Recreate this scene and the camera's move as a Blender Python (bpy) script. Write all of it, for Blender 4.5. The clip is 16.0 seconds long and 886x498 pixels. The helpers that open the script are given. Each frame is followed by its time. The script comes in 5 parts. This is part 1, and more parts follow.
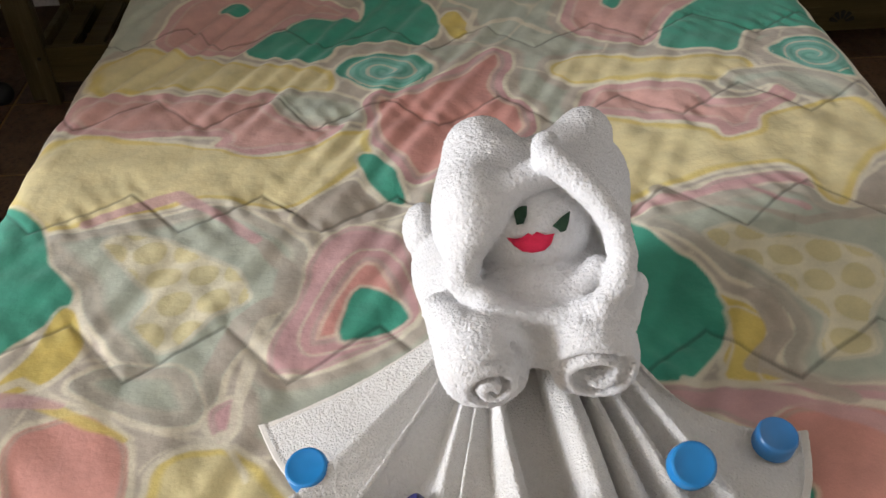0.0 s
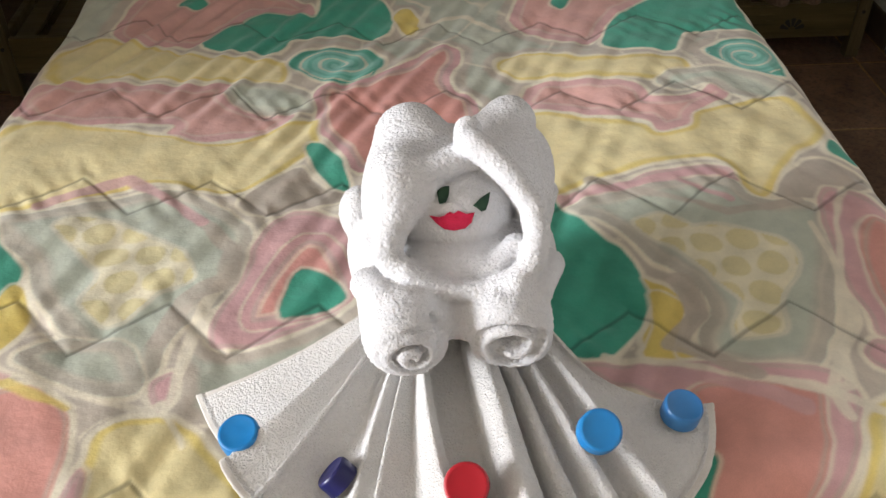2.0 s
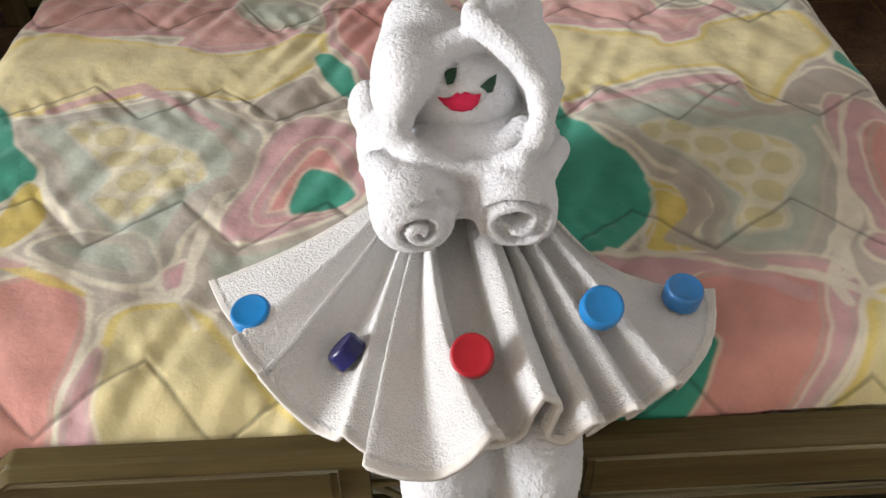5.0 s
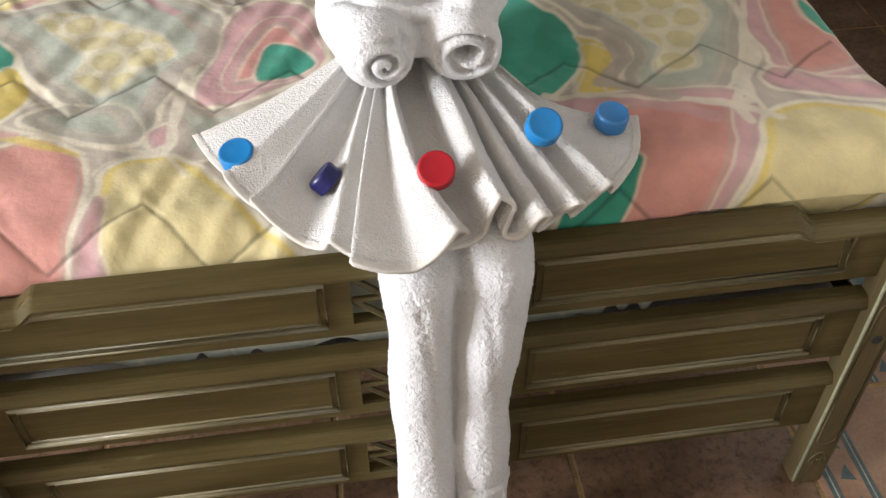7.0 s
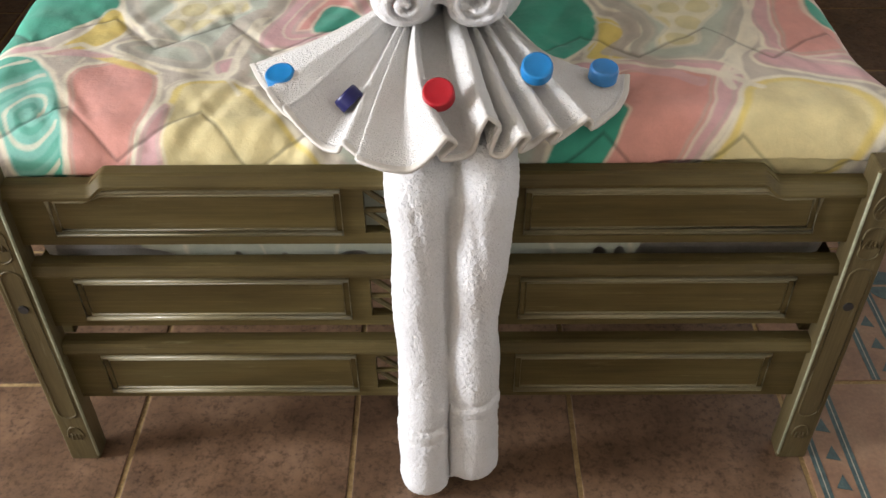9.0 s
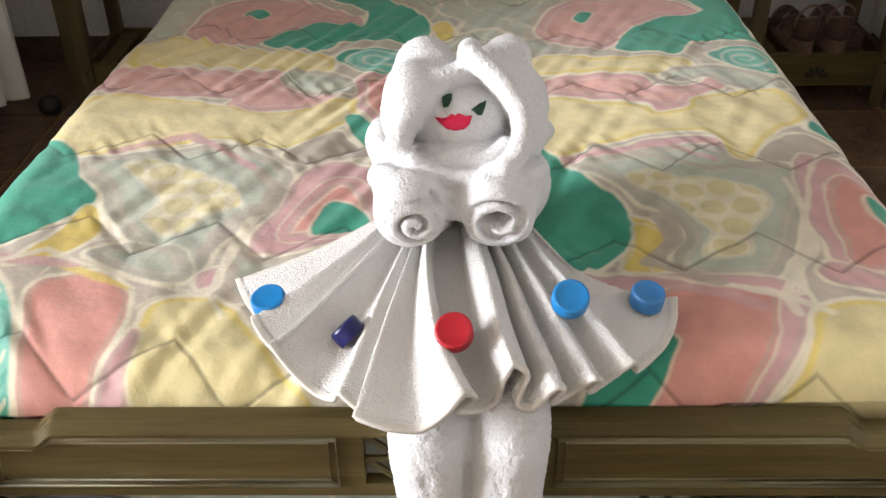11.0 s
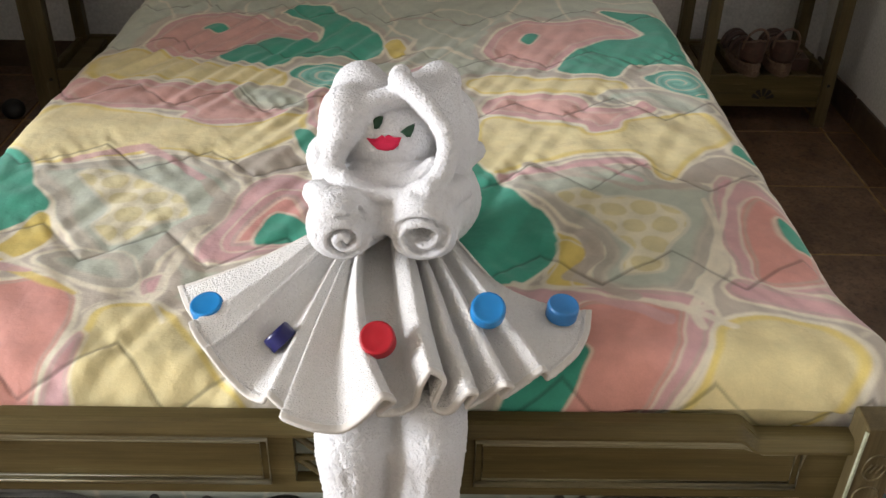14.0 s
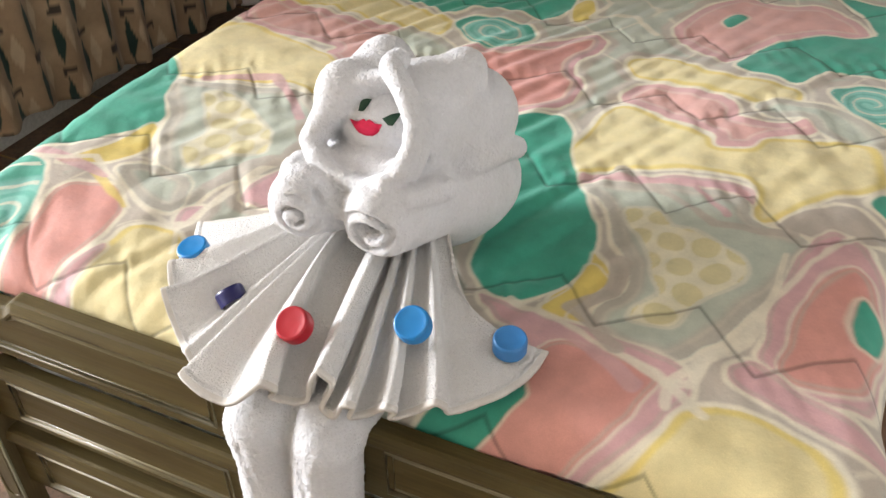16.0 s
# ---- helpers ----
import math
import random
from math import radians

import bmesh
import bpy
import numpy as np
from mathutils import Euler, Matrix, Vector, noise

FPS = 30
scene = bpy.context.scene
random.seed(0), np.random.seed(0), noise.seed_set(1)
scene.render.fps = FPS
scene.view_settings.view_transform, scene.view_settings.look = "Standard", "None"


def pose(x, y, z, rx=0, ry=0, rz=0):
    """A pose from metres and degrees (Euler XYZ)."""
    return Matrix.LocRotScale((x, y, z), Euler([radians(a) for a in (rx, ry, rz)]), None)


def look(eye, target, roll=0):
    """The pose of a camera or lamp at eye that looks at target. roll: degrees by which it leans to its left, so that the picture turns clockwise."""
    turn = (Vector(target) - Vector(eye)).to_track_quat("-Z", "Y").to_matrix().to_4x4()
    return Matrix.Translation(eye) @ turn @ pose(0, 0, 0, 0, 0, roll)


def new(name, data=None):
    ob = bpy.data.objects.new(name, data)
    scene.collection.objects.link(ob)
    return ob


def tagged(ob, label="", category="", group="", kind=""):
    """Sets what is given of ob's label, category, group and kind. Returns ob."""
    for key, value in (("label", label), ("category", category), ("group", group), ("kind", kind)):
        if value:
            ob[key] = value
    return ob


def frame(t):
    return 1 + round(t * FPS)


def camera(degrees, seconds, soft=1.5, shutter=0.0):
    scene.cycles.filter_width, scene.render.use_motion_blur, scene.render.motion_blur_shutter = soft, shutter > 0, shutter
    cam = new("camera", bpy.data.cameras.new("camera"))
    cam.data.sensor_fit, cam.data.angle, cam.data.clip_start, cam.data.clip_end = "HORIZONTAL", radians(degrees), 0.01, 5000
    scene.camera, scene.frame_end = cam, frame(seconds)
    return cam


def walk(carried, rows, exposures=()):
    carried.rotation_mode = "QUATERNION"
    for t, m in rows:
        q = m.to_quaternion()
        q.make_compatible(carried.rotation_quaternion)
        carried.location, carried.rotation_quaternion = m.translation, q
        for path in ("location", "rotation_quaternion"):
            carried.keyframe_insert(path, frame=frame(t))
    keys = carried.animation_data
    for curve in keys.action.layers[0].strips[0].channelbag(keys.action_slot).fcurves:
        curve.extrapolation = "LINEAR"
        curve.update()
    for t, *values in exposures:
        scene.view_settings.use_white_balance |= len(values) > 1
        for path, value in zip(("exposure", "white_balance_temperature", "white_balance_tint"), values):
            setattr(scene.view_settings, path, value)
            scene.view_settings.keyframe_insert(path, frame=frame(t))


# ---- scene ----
cam = camera(50.8, 16.0)
PATH = [
    (0, (-0.088, -0.482, 1.553), (-0.066, 1.068, 0.289), -2.8),
    (0.5, (-0.07, -0.489, 1.567), (-0.046, 1.078, 0.324), -1.9),
    (1, (-0.052, -0.508, 1.567), (0.01, 1.056, 0.322), -0.8),
    (1.5, (-0.043, -0.526, 1.566), (0.028, 1.031, 0.313), -0.8),
    (2, (-0.04, -0.546, 1.565), (0.039, 1.006, 0.307), -0.7),
    (2.5, (-0.04, -0.561, 1.563), (0.035, 0.987, 0.299), -0.8),
    (3, (-0.043, -0.578, 1.556), (0.039, 0.963, 0.284), -0.7),
    (5.5, (-0.043, -0.638, 1.498), (0.011, 0.831, 0.142), -0.9),
    (6, (-0.016, -0.666, 1.489), (0.056, 0.769, 0.098), -1.0),
    (6.5, (-0.066, -0.718, 1.492), (0.089, 0.708, 0.098), -0.8),
    (7, (-0.105, -0.832, 1.507), (0.097, 0.585, 0.11), -0.3),
    (7.5, (-0.061, -0.942, 1.498), (0.047, 0.501, 0.118), 1.1),
    (8, (0.004, -1.069, 1.48), (0.034, 0.392, 0.115), 0.8),
    (8.5, (0.02, -1.109, 1.482), (0.02, 0.385, 0.153), -0.5),
    (9, (0.026, -1.12, 1.486), (0.011, 0.398, 0.185), -0.6),
    (9.5, (0.05, -1.115, 1.502), (0.005, 0.453, 0.262), -1.2),
    (10, (0.04, -1.012, 1.502), (-0.012, 0.619, 0.346), -1.2),
    (10.2, (0.029, -0.956, 1.484), (-0.041, 0.708, 0.376), -1.4),
    (12.5, (0.01, -0.8, 1.502), (0.082, 0.87, 0.404), 0.9),
    (13, (0.008, -0.814, 1.511), (0.078, 0.853, 0.408), 1.1),
    (13.5, (0.005, -0.824, 1.514), (0.061, 0.843, 0.411), 0.6),
    (14, (0.077, -0.907, 1.538), (0.103, 0.771, 0.449), 1.3),
    (14.5, (0.14, -0.875, 1.552), (0.063, 0.771, 0.418), 0.1),
    (15, (0.197, -0.728, 1.542), (0.058, 0.848, 0.318), 0.6),
    (15.5, (0.31, -0.695, 1.559), (-0.055, 0.849, 0.341), -1.4),
    (16, (0.564, -0.673, 1.586), (-0.124, 0.748, 0.359), -1.3),
]
walk(cam, [(t, look(eye, target, roll)) for t, eye, target, roll in PATH],
     exposures=[(0, -0.27), (1.0, -0.02), (1.5, 0), (2.0, -0.05), (3.0, -0.1), (5.5, -0.17), (6.0, -0.17), (6.5, -0.02), (7.5, 0.05), (8.5, -0.05), (9, 0.05), (9.5, 0.3), (10, 0.3), (12.5, 0.04), (13.5, 0.0), (14.0, 0.0), (14.5, 0.25), (15, 0.18), (15.5, 0.12), (16, 0.42)])

# ---- light ----
world = bpy.data.worlds.new("world")
world.use_nodes = True
scene.world = world
sky = world.node_tree.nodes.new("ShaderNodeTexSky")
sky.sky_type, sky.sun_disc = "NISHITA", False
sky.sun_elevation, sky.sun_rotation = radians(40), radians(120)
world.node_tree.links.new(sky.outputs[0], world.node_tree.nodes["Background"].inputs[0])
world.node_tree.nodes["Background"].inputs[1].default_value = 0.10


def lamp(name, power, size_x, size_y, eye, target, colour):
    data = bpy.data.lights.new(name, "AREA")
    data.shape, data.size, data.size_y, data.energy, data.color = "RECTANGLE", size_x, size_y, power, colour
    ob = new(name, data)
    ob.matrix_world = look(eye, target)
    return ob


# daylight through the glazed opening of the west wall
lamp("window_daylight", 690, 1.5, 1.75, (-6.25, -1.05, 1.95), (0.0, -0.40, 1.45), (0.925, 0.940, 1.0))


# ---- materials ----
def mat(name, rough=0.6, metal=0.0, sheen=0.0, coat=0.0):
    m = bpy.data.materials.new(name)
    m.use_nodes = True
    nt = m.node_tree
    b = nt.nodes["Principled BSDF"]
    b.inputs["Roughness"].default_value = rough
    b.inputs["Metallic"].default_value = metal
    b.inputs["Sheen Weight"].default_value = sheen
    b.inputs["Coat Weight"].default_value = coat
    return m, nt, b


def coords(nt, scale=(1, 1, 1)):
    tc = nt.nodes.new("ShaderNodeTexCoord")
    mp = nt.nodes.new("ShaderNodeMapping")
    mp.inputs["Scale"].default_value = scale
    nt.links.new(tc.outputs["Object"], mp.inputs[0])
    return mp.outputs[0]


def noise_tex(nt, vec, scale, detail=4, rough=0.55):
    n = nt.nodes.new("ShaderNodeTexNoise")
    n.inputs["Scale"].default_value, n.inputs["Detail"].default_value, n.inputs["Roughness"].default_value = scale, detail, rough
    nt.links.new(vec, n.inputs["Vector"])
    return n.outputs["Fac"]


def ramp(nt, fac, stops):
    r = nt.nodes.new("ShaderNodeValToRGB")
    e = r.color_ramp.elements
    while len(e) < len(stops):
        e.new(0.5)
    for el, (pos, col) in zip(e, stops):
        el.position, el.color = pos, (*col, 1)
    nt.links.new(fac, r.inputs[0])
    return r.outputs[0]


def mix(nt, kind, fac, a, b):
    m = nt.nodes.new("ShaderNodeMix")
    m.data_type, m.blend_type = "RGBA", kind
    for sock, v in ((m.inputs[0], fac), (m.inputs[6], a), (m.inputs[7], b)):
        if hasattr(v, "is_linked"):
            nt.links.new(v, sock)
        else:
            sock.default_value = v if isinstance(v, float) else (*v, 1)
    return m.outputs[2]


def bump(nt, b, height, strength, dist):
    n = nt.nodes.new("ShaderNodeBump")
    n.inputs["Strength"].default_value, n.inputs["Distance"].default_value = strength, dist
    nt.links.new(height, n.inputs["Height"])
    for sock in b.inputs["Normal"].links:
        nt.links.new(sock.from_socket, n.inputs["Normal"])
    nt.links.new(n.outputs[0], b.inputs["Normal"])


def mottled(name, stops, scale=8, rough=0.6, grain=300, depth=0.0006, strength=0.4, stretch=(1, 1, 1), metal=0.0, sheen=0.0, coat=0.0, per_object=0.0):
    """A surface with broad stains, fine grain and a fine relief."""
    m, nt, b = mat(name, rough, metal, sheen, coat)
    v = coords(nt, stretch)
    broad = ramp(nt, noise_tex(nt, v, scale, 6, 0.62), stops)
    fine = ramp(nt, noise_tex(nt, v, grain, 3), [(0.3, (0.82, 0.82, 0.82)), (0.7, (1.06, 1.06, 1.06))])
    col = mix(nt, "MULTIPLY", 1.0, broad, fine)
    if per_object:
        info = nt.nodes.new("ShaderNodeObjectInfo")
        tone = ramp(nt, info.outputs["Random"], [(0.0, (1 - per_object,) * 3), (1.0, (1 + per_object,) * 3)])
        col = mix(nt, "MULTIPLY", 1.0, col, tone)
    nt.links.new(col, b.inputs["Base Color"])
    bump(nt, b, noise_tex(nt, v, grain, 4), strength, depth)
    return m


def terry_material(name, tint, loops, depth):
    m, nt, b = mat(name, 0.95, sheen=0.35)
    v = coords(nt)
    warp = nt.nodes.new("ShaderNodeTexVoronoi")
    warp.inputs["Scale"].default_value = loops
    nt.links.new(v, warp.inputs["Vector"])
    tufts = noise_tex(nt, v, loops * 0.55, 5, 0.7)
    col = ramp(nt, tufts, [(0.25, tuple(c * 0.90 for c in tint)), (0.55, tint)])
    soft = ramp(nt, noise_tex(nt, v, 14, 3), [(0.3, (0.94, 0.93, 0.91)), (0.7, (1.0, 1.0, 1.0))])
    nt.links.new(mix(nt, "MULTIPLY", 1.0, col, soft), b.inputs["Base Color"])
    bump(nt, b, tufts, 0.8, depth)
    bump(nt, b, warp.outputs["Distance"], 0.45, depth)
    b.inputs["Subsurface Weight"].default_value = 0.25
    b.inputs["Subsurface Radius"].default_value = (1.0, 0.95, 0.88)
    b.inputs["Subsurface Scale"].default_value = 0.010
    return m


def print_material(name, rough, weave):
    """Cloth printed in the colours stored on the mesh, softly mottled like watercolour."""
    m, nt, b = mat(name, rough, sheen=0.15)
    v = coords(nt)
    a = nt.nodes.new("ShaderNodeVertexColor")
    a.layer_name = "print"
    wash = ramp(nt, noise_tex(nt, v, 22, 5, 0.6), [(0.28, (0.83, 0.84, 0.84)), (0.72, (1.06, 1.05, 1.03))])
    thread = ramp(nt, noise_tex(nt, v, 700, 2), [(0.3, (0.92, 0.92, 0.92)), (0.7, (1.03, 1.03, 1.03))])
    nt.links.new(mix(nt, "MULTIPLY", 1.0, mix(nt, "MULTIPLY", 1.0, a.outputs["Color"], wash), thread), b.inputs["Base Color"])
    bump(nt, b, noise_tex(nt, v, 45, 4, 0.6), 0.28, weave)
    bump(nt, b, noise_tex(nt, v, 900, 2), 0.2, 0.0003)
    return m


def plastic(name, col, rough=0.35):
    m, nt, b = mat(name, rough, coat=0.1)
    v = coords(nt)
    c = ramp(nt, noise_tex(nt, v, 60, 3), [(0.3, tuple(x * 0.92 for x in col)), (0.7, col)])
    nt.links.new(c, b.inputs["Base Color"])
    b.inputs["Subsurface Weight"].default_value = 0.08
    b.inputs["Subsurface Radius"].default_value = (0.004, 0.004, 0.004)
    bump(nt, b, noise_tex(nt, v, 500, 2), 0.08, 0.0004)
    return m


def tile_material(name):
    """Brown glazed stoneware: cloudy tone, dark specks and small pits, each tile a little different."""
    m, nt, b = mat(name, 0.38)
    v = coords(nt)
    info = nt.nodes.new("ShaderNodeObjectInfo")
    shift = nt.nodes.new("ShaderNodeVectorMath")
    shift.operation = "MULTIPLY_ADD"
    nt.links.new(info.outputs["Random"], shift.inputs[0])
    shift.inputs[1].default_value = (37, 23, 11)
    nt.links.new(v, shift.inputs[2])
    v = shift.outputs[0]
    cloud = ramp(nt, noise_tex(nt, v, 7, 6, 0.62), [(0.25, (0.070, 0.040, 0.023)), (0.5, (0.140, 0.082, 0.047)), (0.75, (0.225, 0.140, 0.086))])
    speck = ramp(nt, noise_tex(nt, v, 75, 9, 0.75), [(0.36, (0.40, 0.36, 0.34)), (0.50, (1.0, 1.0, 1.0)), (0.72, (1.22, 1.18, 1.12))])
    tone = ramp(nt, info.outputs["Random"], [(0.0, (0.90, 0.90, 0.90)), (1.0, (1.10, 1.10, 1.10))])
    col = mix(nt, "MULTIPLY", 1.0, mix(nt, "MULTIPLY", 1.0, cloud, speck), tone)
    nt.links.new(col, b.inputs["Base Color"])
    nt.links.new(ramp(nt, noise_tex(nt, v, 40, 5), [(0.3, (0.30, 0.30, 0.30)), (0.7, (0.52, 0.52, 0.52))]), b.inputs["Roughness"])
    bump(nt, b, noise_tex(nt, v, 75, 9, 0.75), 0.35, 0.0008)
    return m


def painted_wood(name, stops, along, worn):
    """Antiqued olive paint, brushed along the grain: streaks, cloudy stain and rubbed spots."""
    m, nt, b = mat(name, 0.42)
    b.inputs["Specular IOR Level"].default_value = 0.22
    v = coords(nt, along)
    cloud = ramp(nt, noise_tex(nt, v, 5, 6, 0.62), stops)
    streak = ramp(nt, noise_tex(nt, coords(nt, tuple(k * k * 2 for k in along)), 12, 5, 0.7), [(0.30, (0.74, 0.72, 0.68)), (0.55, (1.0, 1.0, 1.0)), (0.75, (1.18, 1.18, 1.14))])
    col = mix(nt, "MULTIPLY", 1.0, cloud, streak)
    rub = ramp(nt, noise_tex(nt, v, 16, 7, 0.7), [(0.60, (0, 0, 0)), (0.74, (0.55, 0.55, 0.55))])
    col = mix(nt, "MIX", rub, col, worn)
    nt.links.new(col, b.inputs["Base Color"])
    nt.links.new(ramp(nt, noise_tex(nt, v, 9, 4), [(0.3, (0.34, 0.34, 0.34)), (0.7, (0.56, 0.56, 0.56))]), b.inputs["Roughness"])
    bump(nt, b, noise_tex(nt, coords(nt, tuple(k * k * 2 for k in along)), 30, 5, 0.7), 0.14, 0.0006)
    return m


TERRY = terry_material("white_terry", (0.71, 0.71, 0.72), 300, 0.0028)
TERRY_FLAT = terry_material("towel_terry_fine", (0.725, 0.712, 0.69), 360, 0.0034)
HEM = mottled("towel_woven_hem", [(0.3, (0.60, 0.56, 0.50)), (0.7, (0.70, 0.67, 0.62))], 30, 0.9, 900, 0.0006, 0.5)
FELT_GREEN = mottled("green_felt", [(0.3, (0.015, 0.045, 0.025)), (0.7, (0.03, 0.075, 0.04))], 90, 0.95, 900, 0.0004)
FELT_RED = mottled("red_felt", [(0.3, (0.55, 0.012, 0.05)), (0.7, (0.66, 0.02, 0.08))], 90, 0.95, 900, 0.0004)
QUILT = print_material("printed_quilt", 0.75, 0.006)
CURTAIN = print_material("printed_curtain", 0.85, 0.004)
OLIVE = painted_wood("olive_painted_wood", [(0.25, (0.052, 0.036, 0.012)), (0.5, (0.092, 0.069, 0.025)), (0.8, (0.135, 0.109, 0.047))], (0.5, 4, 4), (0.20, 0.175, 0.09))
OLIVE_POST = painted_wood("olive_painted_post", [(0.25, (0.060, 0.043, 0.018)), (0.5, (0.098, 0.075, 0.034)), (0.8, (0.140, 0.115, 0.058))], (4, 4, 0.5), (0.20, 0.18, 0.11))
OLIVE_HIGHLIGHT = mottled("rubbed_edge_highlight", [(0.3, (0.22, 0.23, 0.14)), (0.7, (0.36, 0.37, 0.25))], 20, 0.45, 160)
# Beads paler than the rails: worn paint plus highlights put into the colour.
OLIVE_WORN_LIT = mottled("olive_worn_highlight", [(0.25, (0.13, 0.105, 0.050)), (0.5, (0.22, 0.19, 0.105)), (0.8, (0.32, 0.285, 0.18))], 9, 0.42, 160, 0.0005, 0.35, (0.5, 4, 4), coat=0.15)
# Near-black stand-in for the shade in holes; also colours the curtain rod.
DARK = mottled("painted_dark", [(0.3, (0.012, 0.010, 0.008)), (0.7, (0.022, 0.018, 0.014))], 20, 0.8)
TILE = tile_material("brown_ceramic_tile")
TILE_DECO = mottled("terracotta_deco_tile", [(0.25, (0.17, 0.085, 0.045)), (0.5, (0.25, 0.14, 0.08)), (0.75, (0.31, 0.20, 0.12))], 9, 0.34, 130, 0.0004, 0.25)
INLAY = mottled("blue_green_glaze", [(0.3, (0.022, 0.050, 0.052)), (0.7, (0.06, 0.105, 0.10))], 60, 0.3, 300)
INLAY_PALE = mottled("pale_glaze_line", [(0.3, (0.30, 0.27, 0.20)), (0.7, (0.42, 0.38, 0.30))], 60, 0.35, 300)
GROUT = mottled("yellowish_grout", [(0.3, (0.22, 0.14, 0.055)), (0.7, (0.42, 0.30, 0.14))], 25, 0.9, 200)
SKIRTING = mottled("brown_skirting_tile", [(0.3, (0.05, 0.032, 0.02)), (0.7, (0.12, 0.08, 0.05))], 14, 0.4, 120)
WALL = mottled("white_plaster", [(0.3, (0.64, 0.63, 0.605)), (0.7, (0.71, 0.70, 0.675))], 2.5, 0.85, 90, 0.001, 0.3)
# Darker than WALL to weaken the bounce light on the footboard.
WALL_LOW_BOUNCE = mottled("low_bounce_plaster", [(0.3, (0.36, 0.32, 0.25)), (0.7, (0.43, 0.39, 0.32))], 2.5, 0.85, 90, 0.001, 0.3)
CEIL = mottled("ceiling_boards", [(0.3, (0.58, 0.54, 0.48)), (0.7, (0.67, 0.63, 0.57))], 2, 0.9, 80, 0.001, 0.2)
TICKING = mottled("mattress_ticking", [(0.3, (0.40, 0.37, 0.32)), (0.7, (0.52, 0.49, 0.43))], 20, 0.9, 300)
LINING = mottled("white_curtain_lining", [(0.3, (0.66, 0.64, 0.60)), (0.7, (0.74, 0.73, 0.69))], 9, 0.9, 500)
LEATHER = mottled("brown_leather", [(0.3, (0.045, 0.022, 0.015)), (0.7, (0.10, 0.052, 0.036))], 40, 0.45, 260)
LEATHER_PALE = mottled("pale_strap_leather", [(0.3, (0.15, 0.09, 0.06)), (0.7, (0.22, 0.14, 0.10))], 40, 0.5, 260)
CORK = mottled("ribbed_sole", [(0.3, (0.10, 0.06, 0.038)), (0.7, (0.20, 0.13, 0.085))], 60, 0.7, 260)
BRASS = mottled("buckle_metal", [(0.3, (0.62, 0.54, 0.38)), (0.7, (0.75, 0.68, 0.5))], 60, 0.25, 300, metal=1.0)
RUBBER = mottled("black_rubber", [(0.3, (0.010, 0.010, 0.011)), (0.7, (0.02, 0.02, 0.02))], 60, 0.6, 300)
BLUE = plastic("light_blue_plastic", (0.012, 0.20, 0.50))
BLUE2 = plastic("sky_blue_plastic", (0.035, 0.19, 0.46))
NAVY = plastic("navy_plastic", (0.006, 0.007, 0.085))
RED = plastic("red_plastic", (0.40, 0.005, 0.016))


# ---- mesh helpers ----
def smooth_by(me, on=True):
    me.polygons.foreach_set("use_smooth", [on] * len(me.polygons))


def part(name, bm, material, parent=None, label="", smooth=False):
    """One bmesh as one mesh object, under a thing or part if given."""
    me = bpy.data.meshes.new(name)
    bm.normal_update()
    bm.to_mesh(me)
    bm.free()
    if material:
        me.materials.append(material)
    smooth_by(me, smooth)
    ob = new(name, me)
    ob.parent = parent
    if label:
        tagged(ob, label)
    return ob


def empty(name, at=(0, 0, 0)):
    ob = new(name)
    ob.empty_display_size = 0.05
    ob.location = at
    return ob


def box(bm, lo, hi, bevel=0.0, seg=2):
    c = [(a + b) / 2 for a, b in zip(lo, hi)]
    s = [b - a for a, b in zip(lo, hi)]
    got = bmesh.ops.create_cube(bm, size=1.0, matrix=Matrix.Translation(c) @ Matrix.Diagonal((*s, 1)))
    if bevel:
        edges = {e for v in got["verts"] for e in v.link_edges}
        bmesh.ops.bevel(bm, geom=list(edges), offset=bevel, segments=seg, profile=0.6, affect="EDGES")
    return bm


def boxes(*items, bevel=0.002):
    bm = bmesh.new()
    for lo, hi in items:
        box(bm, lo, hi, bevel)
    return bm


def tube(bm, pts, r, sides=8, closed=False):
    """A round rod along points."""
    pts = [Vector(p) for p in pts]
    rings = []
    n = len(pts)
    for i, p in enumerate(pts):
        a = pts[i - 1] if i or closed else p
        b = pts[(i + 1) % n] if i < n - 1 or closed else p
        d = (b - a).normalized()
        side = d.cross(Vector((0, 0, 1)))
        side = side.normalized() if side.length > 1e-4 else Vector((1, 0, 0))
        up = side.cross(d)
        rings.append([bm.verts.new(p + (side * math.cos(k * math.tau / sides) + up * math.sin(k * math.tau / sides)) * r) for k in range(sides)])
    for i in range(n if closed else n - 1):
        a, b = rings[i], rings[(i + 1) % n]
        for k in range(sides):
            bm.faces.new((a[k], a[(k + 1) % sides], b[(k + 1) % sides], b[k]))
    if not closed:
        bm.faces.new(rings[0][::-1])
        bm.faces.new(rings[-1])
    return bm


def prism(bm, outline, lo, hi, axis="y"):
    """An outline of (x, z) pulled from y = lo to hi, or of (x, y) pulled along z."""
    def at(p, d):
        return (p[0], d, p[1]) if axis == "y" else (p[0], p[1], d)
    a = [bm.verts.new(at(p, lo)) for p in outline]
    b = [bm.verts.new(at(p, hi)) for p in outline]
    bm.faces.new(a)
    bm.faces.new(b[::-1])
    for i in range(len(a)):
        j = (i + 1) % len(a)
        bm.faces.new((a[j], a[i], b[i], b[j]))
    bmesh.ops.recalc_face_normals(bm, faces=bm.faces[:])
    return bm


